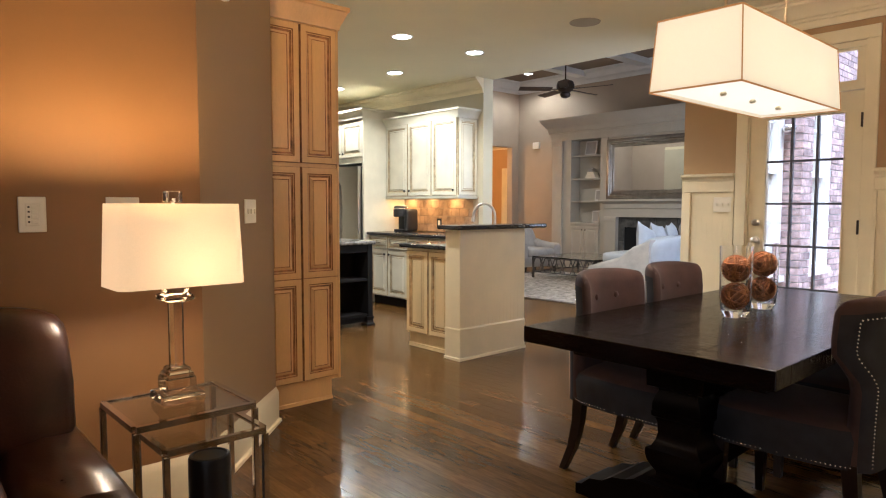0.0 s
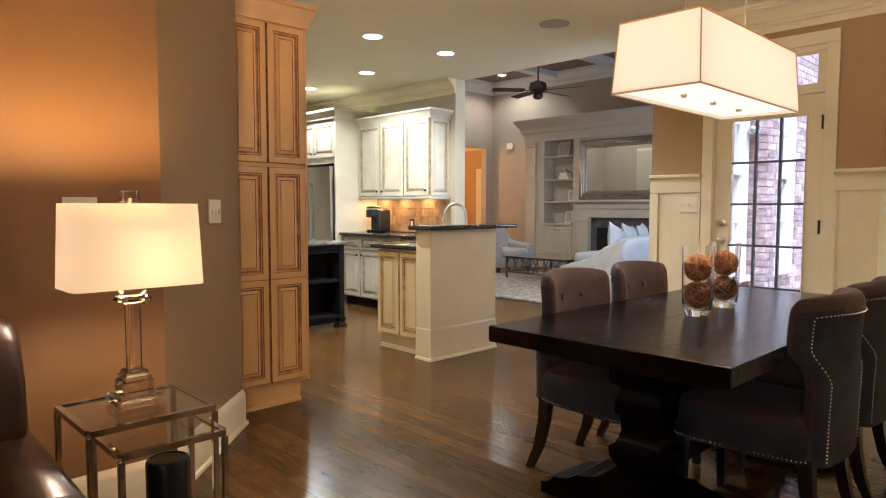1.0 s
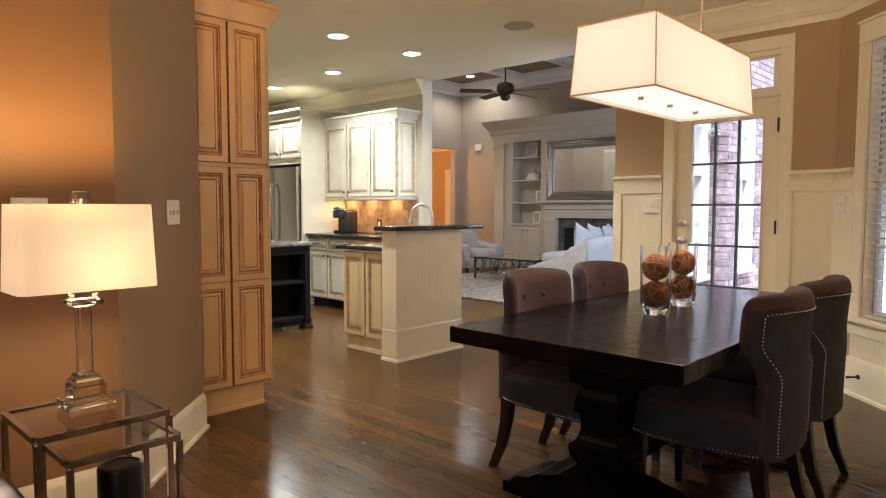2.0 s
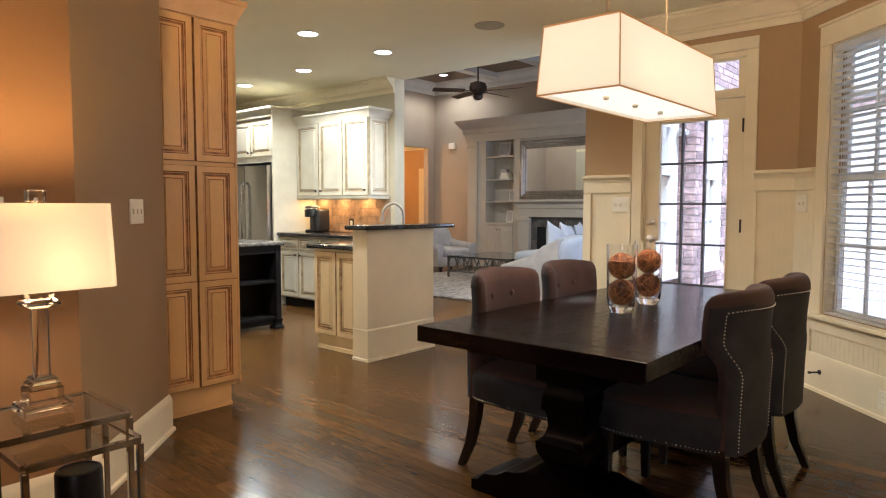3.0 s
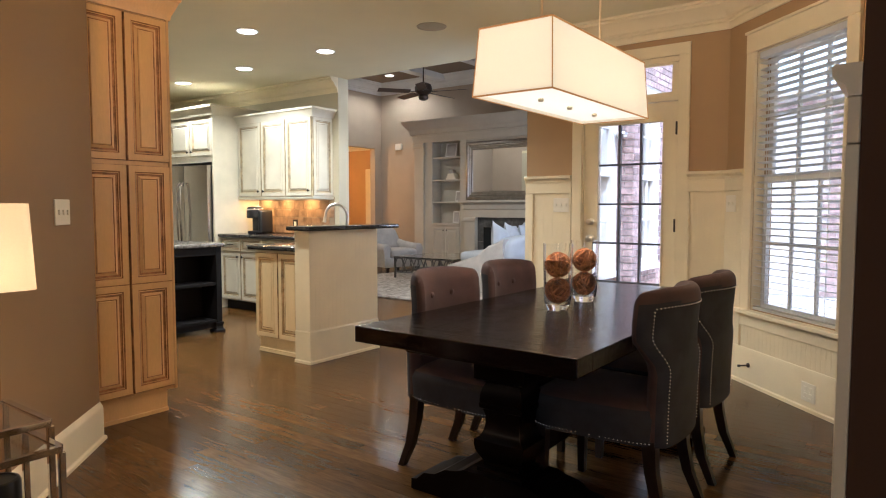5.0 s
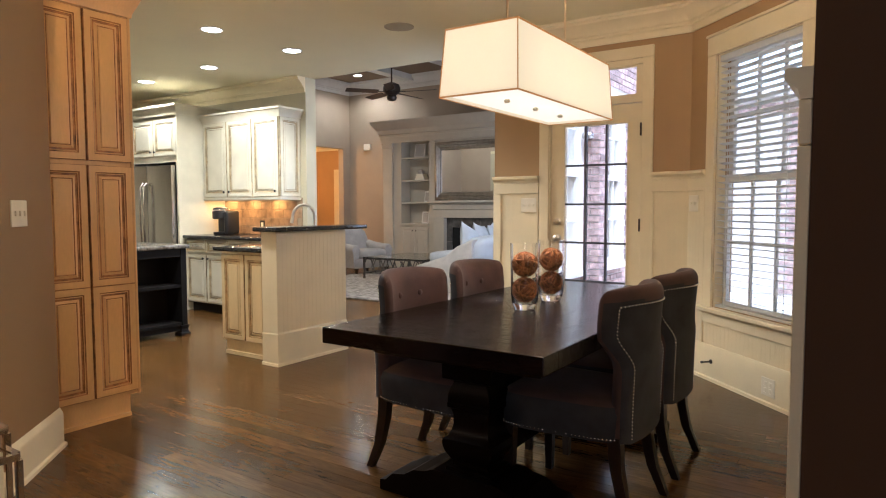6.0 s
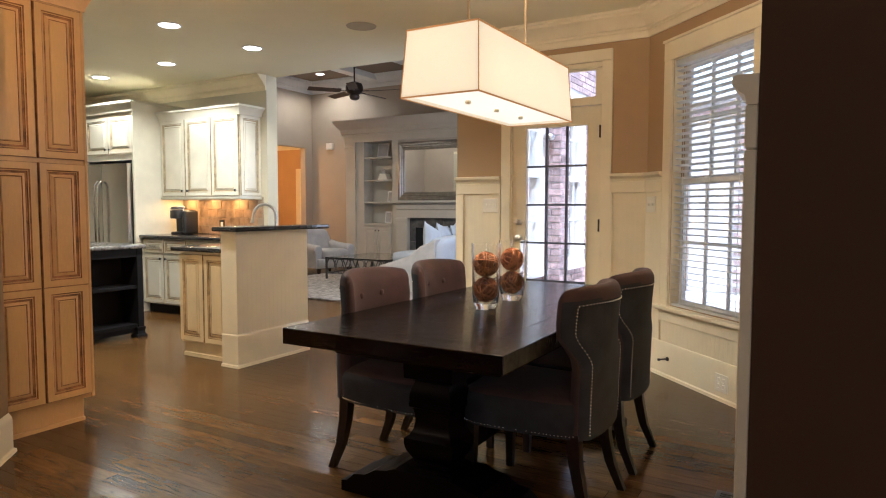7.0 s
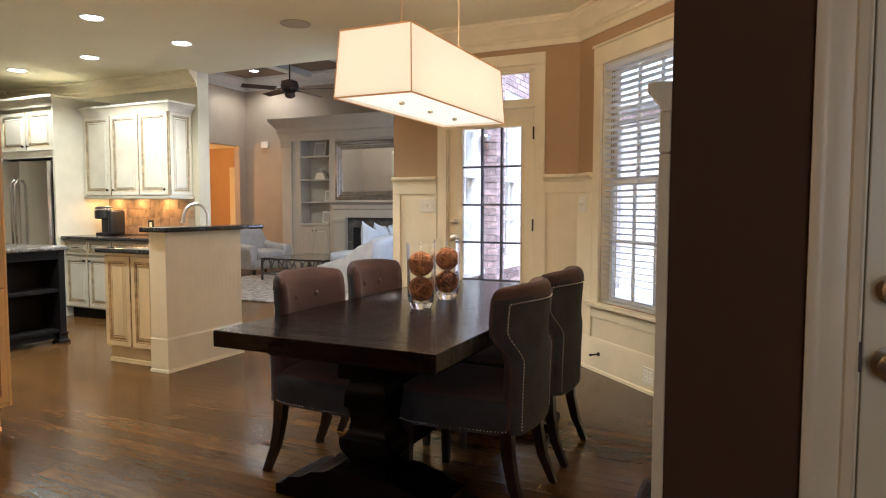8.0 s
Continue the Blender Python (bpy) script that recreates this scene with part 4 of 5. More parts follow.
def sofa():
    s = thing("leather_sofa", pose(0.06, 3.06, 0), "dark brown glossy leather sofa with plump back cushion", "sofa")
    part("base", box(-0.95, -0.42, 0.05, 0.95, 0.42, 0.40, 0.03, 3), LEATHER, s, smooth=50)

    def pillow(w, d, h, e=4.0, n=28):
        rings = []
        for i in range(15):
            a = -math.pi / 2 + math.pi * i / 14
            cz, k = math.sin(a), max(0.02, math.cos(a)) ** (2 / e)
            cz = math.copysign(abs(cz) ** (2 / e), cz)
            rings.append([(w / 2 * k * math.copysign(abs(math.cos(t)) ** (2 / e), math.cos(t)) * (1 + 0.02 * noise.noise(Vector((t, a, w)) * 2)),
                           d / 2 * k * math.copysign(abs(math.sin(t)) ** (2 / e), math.sin(t)) * (1 + 0.08 * noise.noise(Vector((t, a, d)) * 2)), h / 2 * cz) for t in [2 * math.pi * j / n for j in range(n)]])
        return loft(rings)
    for x in (-0.42, 0.42):
        part("seat_cushion", pillow(0.80, 0.70, 0.20, 6), LEATHER, s, smooth=70, m=pose(x, -0.08, 0.47))
    part("back_cushion", pillow(0.84, 0.26, 0.50, 5), LEATHER, s, smooth=70, m=pose(-0.42, 0.20, 0.71, -8))
    part("back_cushion", pillow(0.90, 0.28, 0.50, 5), LEATHER, s, smooth=70, m=pose(0.60, 0.16, 0.69, -8))
    part("back_frame", box(-0.95, 0.30, 0.30, 0.95, 0.48, 0.80, 0.05, 3), LEATHER, s, smooth=50)
    for x in (-0.95, 0.95):
        arm = loft([[(x + dx, y, z) for dx, z in ((-0.11, 0.06), (0.11, 0.06), (0.12, 0.45), (0.13, top - 0.06), (0.09, top - 0.01), (0, top), (-0.09, top - 0.01), (-0.13, top - 0.06), (-0.12, 0.45))]
                    for y, top in ((-0.46, 0.50), (-0.44, 0.54), (-0.1, 0.555), (0.3, 0.57), (0.46, 0.57))])
        part("arm", arm, LEATHER, s, smooth=60)
    for x in (-0.85, 0.85):
        for y in (-0.36, 0.36):
            part("foot", box(x - 0.03, y - 0.03, 0, x + 0.03, y + 0.03, 0.052), LEGWOOD, s)


nest_table(pose(1.385, 3.04, 0), 0.185, 0.17, 0.60, "chrome framed glass side table under a lamp")
nest_table(pose(1.415, 2.93, 0), 0.155, 0.13, 0.535, "lower chrome framed glass nesting table, pulled out")
table_lamp()
keypad_plate(pose(1.088, 3.59, 1.21))
wall_plate(pose(1.388, 3.59, 1.212), 0.12, 0.125)
wall_plate(pose(2.108, 4.008, 1.215, 0, 0, 45), 0.16, 0.12)
wall_plate(pose(5.83, 3.28, 1.26, 0, 0, -90), 0.145, 0.12)
wall_plate(pose(5.79, 1.89, 1.268, 0, 0, -135) @ pose(0, -0.011, 0), 0.115, 0.12)
wall_plate(pose(5.177, 1.277, 0.118, 0, 0, -135) @ pose(0, -0.02, 0), 0.12, 0.115, "outlet")
sofa()


def speaker():
    s = thing("cylinder_speaker", pose(1.44, 2.93, 0), "black cylindrical speaker standing under the side table", "speaker")
    part("body", lathe([(0.062, 0), (0.066, 0.006), (0.066, 0.43), (0.062, 0.44), (0.055, 0.442), (0.052, 0.437)], 32), BLACKPL, s, smooth=40)


speaker()


# ---- kitchen ----
def pantry():
    p = thing("pantry_cabinet", pose(2.412, 4.42, 0), "tall glazed pantry cabinet with raised-panel doors, tan from lamplight in its colour", "cabinet")
    W = 0.505
    mats = [CABINET, GLAZE]
    part("body", box(-0.04, 0.02, 0.13, W, 0.60, 2.40), CABINET, p)
    part("toe_board", box(-0.04, 0.035, 0, W - 0.05, 0.58, 0.13), CABINET, p)
    part("toe_moulding", sweep([(-0.04, 0.035), (W - 0.05, 0.035)], [(0, 0), (0.014, 0), (0.012, 0.02), (0, 0.022)], side=-1), CABINET, p)
    for x, w in ((-0.036, 0.262), (0.236, 0.252)):
        cabinet_door(p, x, 1.505, w, 0.83, mats, 0.02, stile=0.052)
        cabinet_door(p, x, 0.155, w, 1.325, mats, 0.02, mid=0.64, stile=0.052)
    part("corner_moulding", box(W - 0.014, 0.008, 0.13, W + 0.004, 0.022, 2.36, 0.005), CABINET, p)
    part("side_panel", box(W + 0.0005, 0.022, 0.13, W + 0.012, 0.58, 2.36, 0.002), CABINET, p)
    part("crown", sweep([(-0.025, 0.02), (W, 0.02), (W, 0.6)], [(0, 2.345), (0.014, 2.345), (0.018, 2.37), (0.03, 2.395), (0.045, 2.43), (0.052, 2.45), (0.062, 2.458), (0.062, 2.482), (0, 2.482)], side=-1), mats[0], p, smooth=30)


def peninsula():
    p = thing("peninsula", pose(0, 0, 0), "cream beadboard peninsula with raised bar and glazed doors", "kitchen island")
    part("pony_wall", box(4.185, 4.632, 0, 4.96, 4.78, 1.055), TRIM, p)
    part("beadboard", beadboard(0.775, 0.26, 1.055, 0.045), TRIM, p, m=pose(4.185, 4.632, 0))
    part("corner_board", box(4.170, 4.618, 0.26, 4.186, 4.79, 1.055, 0.003), TRIM, p)
    part("base_board", sweep([(4.185, 4.79), (4.185, 4.632), (4.96, 4.632)], [(0, 0), (0.032, 0), (0.030, 0.018), (0.02, 0.024), (0.02, 0.25), (0.012, 0.262), (0, 0.264)], side=-1), TRIM, p, smooth=30)
    part("body", box(4.26, 4.78, 0.12, 5.00, 5.39, 0.88), CABINET_LIT, p)
    part("toe_board", box(4.275, 4.791, 0, 5.00, 5.37, 0.12), CABINET_LIT, p)
    part("toe_moulding", sweep([(4.275, 5.37), (4.275, 4.80)], [(0, 0), (0.014, 0), (0.012, 0.03), (0, 0.034)], side=-1), CABINET_LIT, p)
    f = pose(4.26, 5.385, 0, 0, 0, -90)
    for x in (0.0, 0.298):
        d = part("door", panel_bm(0.288, 0.72, 0.02, 0.055), [CABINET_LIT, GLAZE3], p, smooth=25, m=f @ pose(x + 0.004, 0, 0.135))
    bar = thing("bar_top", pose(0, 0, 0), "black granite raised bar top on the peninsula", "countertop")
    part("slab", box(4.10, 4.545, 1.056, 5.17, 4.815, 1.092, 0.012, 3), GRANITE, bar, smooth=40)
    ct = thing("peninsula_counter", pose(0, 0, 0), "black granite lower counter beside the sink", "countertop")
    part("slab", box(4.19, 4.785, 0.881, 5.03, 5.43, 0.917, 0.012, 3), GRANITE, ct, smooth=40)
    fa = thing("faucet", pose(4.86, 4.89, 0.9175, 0, 0, 48), "brushed nickel gooseneck kitchen faucet", "faucet")
    part("base", lathe([(0.028, 0), (0.028, 0.01), (0.02, 0.02), (0.018, 0.10), (0.014, 0.12)], 18), NICKEL, fa, smooth=40)
    pts = [(0, 0, 0.11), (0, 0, 0.245)] + [(0, 0.095 - 0.095 * math.cos(a), 0.245 + 0.105 * math.sin(a)) for a in [math.pi * k / 14 for k in range(1, 14)]] + [(0, 0.193, 0.23)]
    part("spout", tube(pts, 0.012, 12), NICKEL, fa, smooth=60)
    part("spray_head", tube([(0, 0.192, 0.240), (0, 0.200, 0.190)], 0.013, 12, r1=0.017), NICKEL, fa, smooth=60)
    part("lever", tube([(0.0, 0, 0.09), (0.05, -0.01, 0.13)], 0.006, 8), NICKEL, fa, smooth=60)


def upper_cabinets():
    mats = [CABWHITE, GLAZE2]
    for k in range(3):
        c = thing("wall_cabinet", pose(5.79, 7.725 - 0.450 * k, 1.362, 0, 0, -90), "cream glazed upper kitchen cabinet with raised-panel door", "cabinet", "upper cabinets")
        part("body", box(0.0005, 0.02, 0, 0.4495, 0.328, 0.925), CABWHITE, c)
        cabinet_door(c, 0.006, 0.012, 0.438, 0.895, mats, 0.02, knob=(0.40 if k == 0 else 0.045 if k == 1 else 0.40, 0.06), knob_mat=BLACKPL)
        if k == 2:
            sd = part("side_panel", panel_bm(0.30, 0.895, 0.014, 0.05), mats, c, smooth=25, m=pose(0.450, 0.022, 0.012, 0, 0, 90))
    cr = thing("cabinet_crown", pose(0, 0, 0), "cream crown moulding on the upper cabinets", "moulding")
    part("crown", sweep([(5.80, 7.73), (5.80, 6.36), (6.118, 6.36)], [(0, 2.27), (0.012, 2.27), (0.016, 2.295), (0.045, 2.335), (0.055, 2.35), (0.066, 2.352), (0.066, 2.375), (0, 2.375)], side=-1), CABWHITE, cr, smooth=30)
    part("light_rail", sweep([(5.80, 7.73), (5.80, 6.36), (6.118, 6.36)], [(0, 1.332), (0.006, 1.332), (0.012, 1.347), (0.012, 1.3615), (0, 1.3615)], side=-1), CABWHITE, cr)
    # fridge surround
    f = thing("fridge_surround", pose(0, 0, 0), "cream refrigerator surround with upper doors and crown", "cabinet")
    part("side_panel", box(5.44, 7.732, 0, 6.118, 7.76, 2.45), CABWHITE, f)
    part("side_panel", box(5.44, 8.71, 0, 6.118, 8.74, 2.45), CABWHITE, f)
    part("body", box(5.47, 7.761, 1.80, 6.118, 8.709, 2.45), CABWHITE, f)
    for x in (0.012, 0.478):
        cabinet_door(f, 0, 0, 0.455, 0.44, mats, knob=(0.42 if x < 0.1 else 0.035, 0.05), knob_mat=BLACKPL).matrix_basis = pose(5.47, 8.708 - x, 1.88, 0, 0, -90)
    part("crown", sweep([(5.44, 8.74), (5.44, 7.732), (6.118, 7.732)], [(0, 2.36), (0.012, 2.36), (0.016, 2.39), (0.045, 2.435), (0.055, 2.45), (0.066, 2.454), (0.066, 2.478), (0, 2.478)], side=-1), CABWHITE, f, smooth=30)
    fr = thing("refrigerator", pose(5.385, 7.78, 0), "stainless steel side-by-side refrigerator", "refrigerator")
    part("body", box(0.06, 0.0, 0.02, 0.72, 0.91, 1.76), BLACKPL, fr)
    for y0, y1 in ((0.004, 0.50), (0.508, 0.906)):
        n = 10
        bm = loft([[(0.055, y0, z), (0.055, y1, z)] + [(0.0 - 0.028 * math.sin(math.pi * k / n), y1 + (y0 - y1) * k / n, z) for k in range(n + 1)] for z in (0.06, 1.755)])
        part("door", bm, STEEL, fr, smooth=35)
    for y in (0.47, 0.54):
        part("handle", tube([(-0.03, y, 0.75), (-0.07, y, 0.80), (-0.085, y, 1.15), (-0.07, y, 1.50), (-0.03, y, 1.55)], 0.012, 10), STEEL, fr, smooth=60)
    # base run
    ys = [7.73 - 0.39 * i for i in range(5)]
    for i in range(4):
        c = thing("base_cabinet", pose(5.52, ys[i], 0, 0, 0, -90), "cream glazed base cabinet with drawer over door", "cabinet", "base cabinets")
        part("body", box(0.0005, 0.02, 0.11, 0.3895, 0.598, 0.88), CABWHITE, c)
        part("toe_board", box(0, 0.085, 0, 0.39, 0.59, 0.11), BLACKWOOD, c)
        cabinet_door(c, 0.006, 0.125, 0.378, 0.565, mats, 0.02, knob=(0.34 if i % 2 == 0 else 0.04, 0.52), knob_mat=BLACKPL)
        dr = part("drawer", panel_bm(0.378, 0.155, 0.02, 0.032), mats, c, smooth=25, m=pose(0.006, 0.02, 0.71))
        part("pull", tube([(0.14, -0.02, 0.08), (0.145, -0.04, 0.08), (0.235, -0.04, 0.08), (0.24, -0.02, 0.08)], 0.005, 8), BRONZE, dr, smooth=60)
    ct = thing("kitchen_counter", pose(0, 0, 0), "black granite counter along the kitchen wall", "countertop")
    part("slab", box(5.475, 6.16, 0.881, 6.116, 7.73, 0.917, 0.010, 3), GRANITE, ct, smooth=40)
    co = thing("coffee_maker", pose(5.80, 7.42, 0.9175, 0, 0, -78), "black and chrome pod coffee maker on the counter", "coffee maker")
    part("body", box(-0.10, 0.05, 0, 0.10, 0.17, 0.30, 0.03, 3), BLACKPL, co, smooth=50)
    part("head", lathe([(0.085, 0.19), (0.098, 0.20), (0.098, 0.30), (0.085, 0.325), (0.05, 0.335)], 24, sx=1, sy=1.0), BLACKPL, co, smooth=40)
    part("handle_band", lathe([(0.101, 0.285), (0.103, 0.29), (0.103, 0.30), (0.101, 0.305)], 24), CHROME, co, smooth=40)
    part("side_trim", box(0.098, -0.05, 0.03, 0.106, 0.13, 0.31, 0.003), CHROME, co)
    part("drip_tray", lathe([(0.085, 0), (0.09, 0.006), (0.09, 0.03), (0.08, 0.034)], 24), BLACKPL, co, smooth=40)
    part("water_tank", box(0.105, -0.08, 0.01, 0.165, 0.15, 0.29, 0.025, 3), BLACKPL, co, smooth=50)
    o = thing("wall_outlet", pose(6.104, 7.02, 1.03, 0, 0, -90), "dark framed power outlet on the backsplash", "outlet")
    part("plate", box(-0.045, -0.007, -0.06, 0.045, 0, 0.06, 0.003), BLACKPL, o)
    part("socket", box(-0.02, -0.010, -0.035, 0.02, -0.0065, 0.035, 0.003), PLATE, o)


def island():
    i = thing("kitchen_island", pose(0, 0, 0), "black painted kitchen island with open end shelves", "kitchen island")
    bm = box(3.75, 6.62, 0.10, 4.58, 7.70, 0.85)
    part("body", bm, BLACKWOOD, i)
    for x in (3.75, 4.52):
        part("post", box(x, 6.36, 0.10, x + 0.06, 6.619, 0.85, 0.004), BLACKWOOD, i)
        for y in (6.40, 7.64):
            part("bracket_foot", loft([[(x + 0.03 + a * w, y + c * w, z) for a, c in ((-1, -1), (1, -1), (1, 1), (-1, 1))] for w, z in ((0.052, 0.0), (0.052, 0.022), (0.040, 0.034), (0.036, 0.06), (0.044, 0.085), (0.044, 0.0995))]), BLACKWOOD, i)
    part("plinth", box(3.8105, 6.385, 0.045, 4.5195, 6.41, 0.0995, 0.004), BLACKWOOD, i)
    for z in (0.10, 0.47):
        part("shelf", box(3.8105, 6.37, z, 4.5195, 6.6195, z + 0.03, 0.003), BLACKWOOD, i)
    part("apron", box(3.8105, 6.365, 0.77, 4.5195, 6.39, 0.85, 0.003), BLACKWOOD, i)
    t = thing("island_counter", pose(0, 0, 0), "grey granite island countertop", "countertop")
    part("slab", box(3.70, 6.33, 0.851, 4.605, 7.76, 0.888, 0.01, 3), GRANITE2, t, smooth=40)


def can_light(x, y, z, power=60, color=None):
    c = thing("recessed_light", pose(x, y, z), "lit white recessed ceiling light", "ceiling light", "recessed ceiling lights")
    part("trim_ring", lathe([(0.098, -0.001), (0.096, -0.006), (0.081, -0.008), (0.078, -0.003), (0.076, -0.001)], 32), TRIMW, c, smooth=40)
    part("bulb", lathe([(0.0775, -0.0035), (0.05, -0.009), (0.01, -0.011)], 24), CANGLOW, c, smooth=40)
    lamp("can_lamp", "SPOT", (x, y, z - 0.02), power, color or CANC, 0.06, (x, y, 0), 152, 0.5)


pantry()
peninsula()
upper_cabinets()
island()
for x, y in ((3.37, 5.46), (4.26, 5.46), (5.15, 5.45), (5.17, 6.73), (5.24, 8.01)):
    can_light(x, y, 2.7385, 80 if y > 6.0 else 104)
for y in (6.72, 7.15, 7.55):
    lamp("under_cabinet_lamp", "AREA", (5.98, y, 1.352), 1.5, AMBER, 0.12, (6.02, y, 0))


def ceiling_speaker():
    s = thing("ceiling_speaker", pose(5.08, 4.11, 2.7385), "round grille ceiling speaker", "speaker")
    part("grille", lathe([(0.125, -0.001), (0.123, -0.006), (0.112, -0.008), (0.108, -0.004), (0.01, -0.005)], 40), SPEAKERM, s, smooth=40)


ceiling_speaker()


# ---- family room ----
def built_in():
    b = thing("fireplace_built_in", pose(0, 0, 0), "cream fireplace surround with bookcase, mantel and deep cornice", "built-in")
    X = 11.40
    part("cornice", sweep([(11.78, 9.44), (X - 0.02, 9.44), (X - 0.02, 3.64)], [(0, 2.70), (0.02, 2.70), (0.02, 2.74), (0.05, 2.76), (0.06, 2.84), (0.15, 2.95), (0.17, 2.99), (0.18, 3.02), (0, 3.02)], side=-1), BUILTIN, b, smooth=30)
    part("frieze", box(X - 0.02, 3.64, 2.58, 11.78, 9.44, 2.70), BUILTIN, b)
    part("side_stile", box(X, 8.94, 0, 11.78, 9.1395, 2.579), BUILTIN, b)
    pl = part("pilaster", box(X - 0.04, 9.14, 0, 11.78, 9.38, 2.579), BUILTIN, b)
    part("capital", box(X - 0.07, 9.12, 2.47, X - 0.0405, 9.40, 2.55, 0.008), BUILTIN, pl)
    part("side_stile", box(X, 8.08, 0, 11.78, 8.2395, 2.579), BUILTIN, b)
    part("back", box(11.70, 8.24, 0.93, 11.78, 8.94, 2.579), BUILTIN, b)
    for z in (1.33, 1.78, 2.24):
        part("shelf", box(X + 0.02, 8.241, z, 11.699, 8.939, z + 0.03, 0.003), BUILTIN, b)
    part("cupboard", box(X, 8.241, 0.0, 11.70, 8.939, 0.88), BUILTIN, b)
    part("cupboard_top", box(X - 0.03, 8.241, 0.881, 11.699, 8.939, 0.925, 0.004), BUILTIN, b)
    for y in (8.93, 8.588):
        cabinet_door(b, 0, 0, 0.335, 0.74, [BUILTIN, BUILTIN], knob=(0.30 if y > 8.9 else 0.04, 0.68)).matrix_basis = pose(X, y, 0.10, 0, 0, -90)
    part("chimney_breast", box(X + 0.02, 4.4, 1.05, 11.78, 8.08, 2.579), BUILTIN, b)
    part("mantel_shelf", sweep([(11.4, 8.05), (X - 0.10, 8.05), (X - 0.10, 4.3)], [(0, 1.22), (0.0, 1.20), (0.02, 1.22), (0.03, 1.30), (0.09, 1.34), (0.10, 1.345), (0.10, 1.385), (0, 1.385)], side=-1), BUILTIN, b, smooth=30)
    part("mantel_frieze", box(X - 0.10, 4.3, 1.05, X + 0.019, 8.05, 1.384), BUILTIN, b)
    part("mantel_leg", box(X - 0.12, 7.80, 0, X + 0.02, 8.06, 1.049, 0.006), BUILTIN, b)
    part("leg_capital", box(X - 0.14, 7.78, 0.97, X - 0.1205, 8.08, 1.03, 0.005), BUILTIN, b)
    for i in range(6):
        part("slate_tile", box(X - 0.02, 5.35 + 0.42 * i, 0.86, X + 0.019, 5.35 + 0.42 * i + 0.414, 1.048, 0.003, 1), SLATE, b)
    for i in range(3):
        part("slate_tile", box(X - 0.02, 7.68, 0.29 * i, X + 0.019, 7.855, 0.29 * i + 0.284, 0.003, 1), SLATE, b)
    part("firebox", box(X + 0.005, 5.36, 0, X + 0.012, 7.679, 0.858), SOOT, b)
    mi = thing("wall_mirror", pose(0, 0, 0), "large silver framed mirror leaning on the mantel", "mirror")
    prof = [(0, 0), (0.0, 0.035), (0.02, 0.05), (0.06, 0.055), (0.075, 0.04), (0.10, 0.045), (0.115, 0.03), (0.15, 0.028), (0.165, 0.012), (0.165, 0)]
    y0, y1, z0, z1 = 5.9, 8.09, 1.39, 2.53
    bm = bmesh.new()
    cor = [(y1, z0, -1, 1), (y0, z0, 1, 1), (y0, z1, 1, -1), (y1, z1, -1, -1)]
    R = [[bm.verts.new((X + 0.02 - d, y + sy * o, z + sz * o)) for o, d in prof] for y, z, sy, sz in cor]
    for k in range(4):
        a, c = R[k], R[(k + 1) % 4]
        for j in range(len(prof) - 1):
            bm.faces.new((a[j], a[j + 1], c[j + 1], c[j]))
    bmesh.ops.recalc_face_normals(bm, faces=bm.faces[:])
    part("frame", bm, FRAMESILVER, mi, smooth=30)
    part("mirror_glass", box(X + 0.004, y0 + 0.16, z0 + 0.16, X + 0.010, y1 - 0.16, z1 - 0.16), MIRROR, mi)

    def frame_pic(y, z, w, h, lean=8):
        p = thing("picture_frame", pose(X + 0.18, y, z, 0, 0, -90) @ pose(0, 0, 0, -lean), "small pale picture frame on a shelf", "picture frame", "framed pictures")
        part("frame", box(-w / 2, -0.012, 0, w / 2, 0, h, 0.004), TRIMW, p)
        part("picture", box(-w / 2 + 0.025, -0.0145, 0.025, w / 2 - 0.025, -0.0125, h - 0.025), LINEN, p)
    frame_pic(8.60, 2.272, 0.27, 0.29, 12)
    frame_pic(8.38, 1.362, 0.20, 0.22)
    frame_pic(8.46, 0.927, 0.17, 0.24)
    for k, (w, h) in enumerate(((0.24, 0.04), (0.20, 0.035), (0.16, 0.05))):
        bk = thing("book", pose(X + 0.2, 8.56, 1.811 + (0, 0.0405, 0.076)[k]), "pale bound book lying in a stack", "book", "stacked books")
        part("cover", box(-0.08, -w / 2, 0, 0.08, w / 2, h, 0.002, 1), PLATE, bk)


def soft_block(w, d, h, e=5.0, n=32, seed=1, wob=0.03):
    rings = []
    for i in range(13):
        a = -math.pi / 2 + math.pi * i / 12
        k = max(0.02, math.cos(a)) ** (2 / e)
        cz = math.copysign(abs(math.sin(a)) ** (2 / e), math.sin(a))
        rings.append([(w / 2 * k * math.copysign(abs(math.cos(t)) ** (2 / e), math.cos(t)) * (1 + wob * noise.noise(Vector((t * 1.5, a * 2, seed)))),
                       d / 2 * k * math.copysign(abs(math.sin(t)) ** (2 / e), math.sin(t)) * (1 + wob * noise.noise(Vector((t * 1.5, a * 2, seed + 9)))), h / 2 * cz + h / 2)
                      for t in [2 * math.pi * j / n for j in range(n)]])
    return loft(rings)


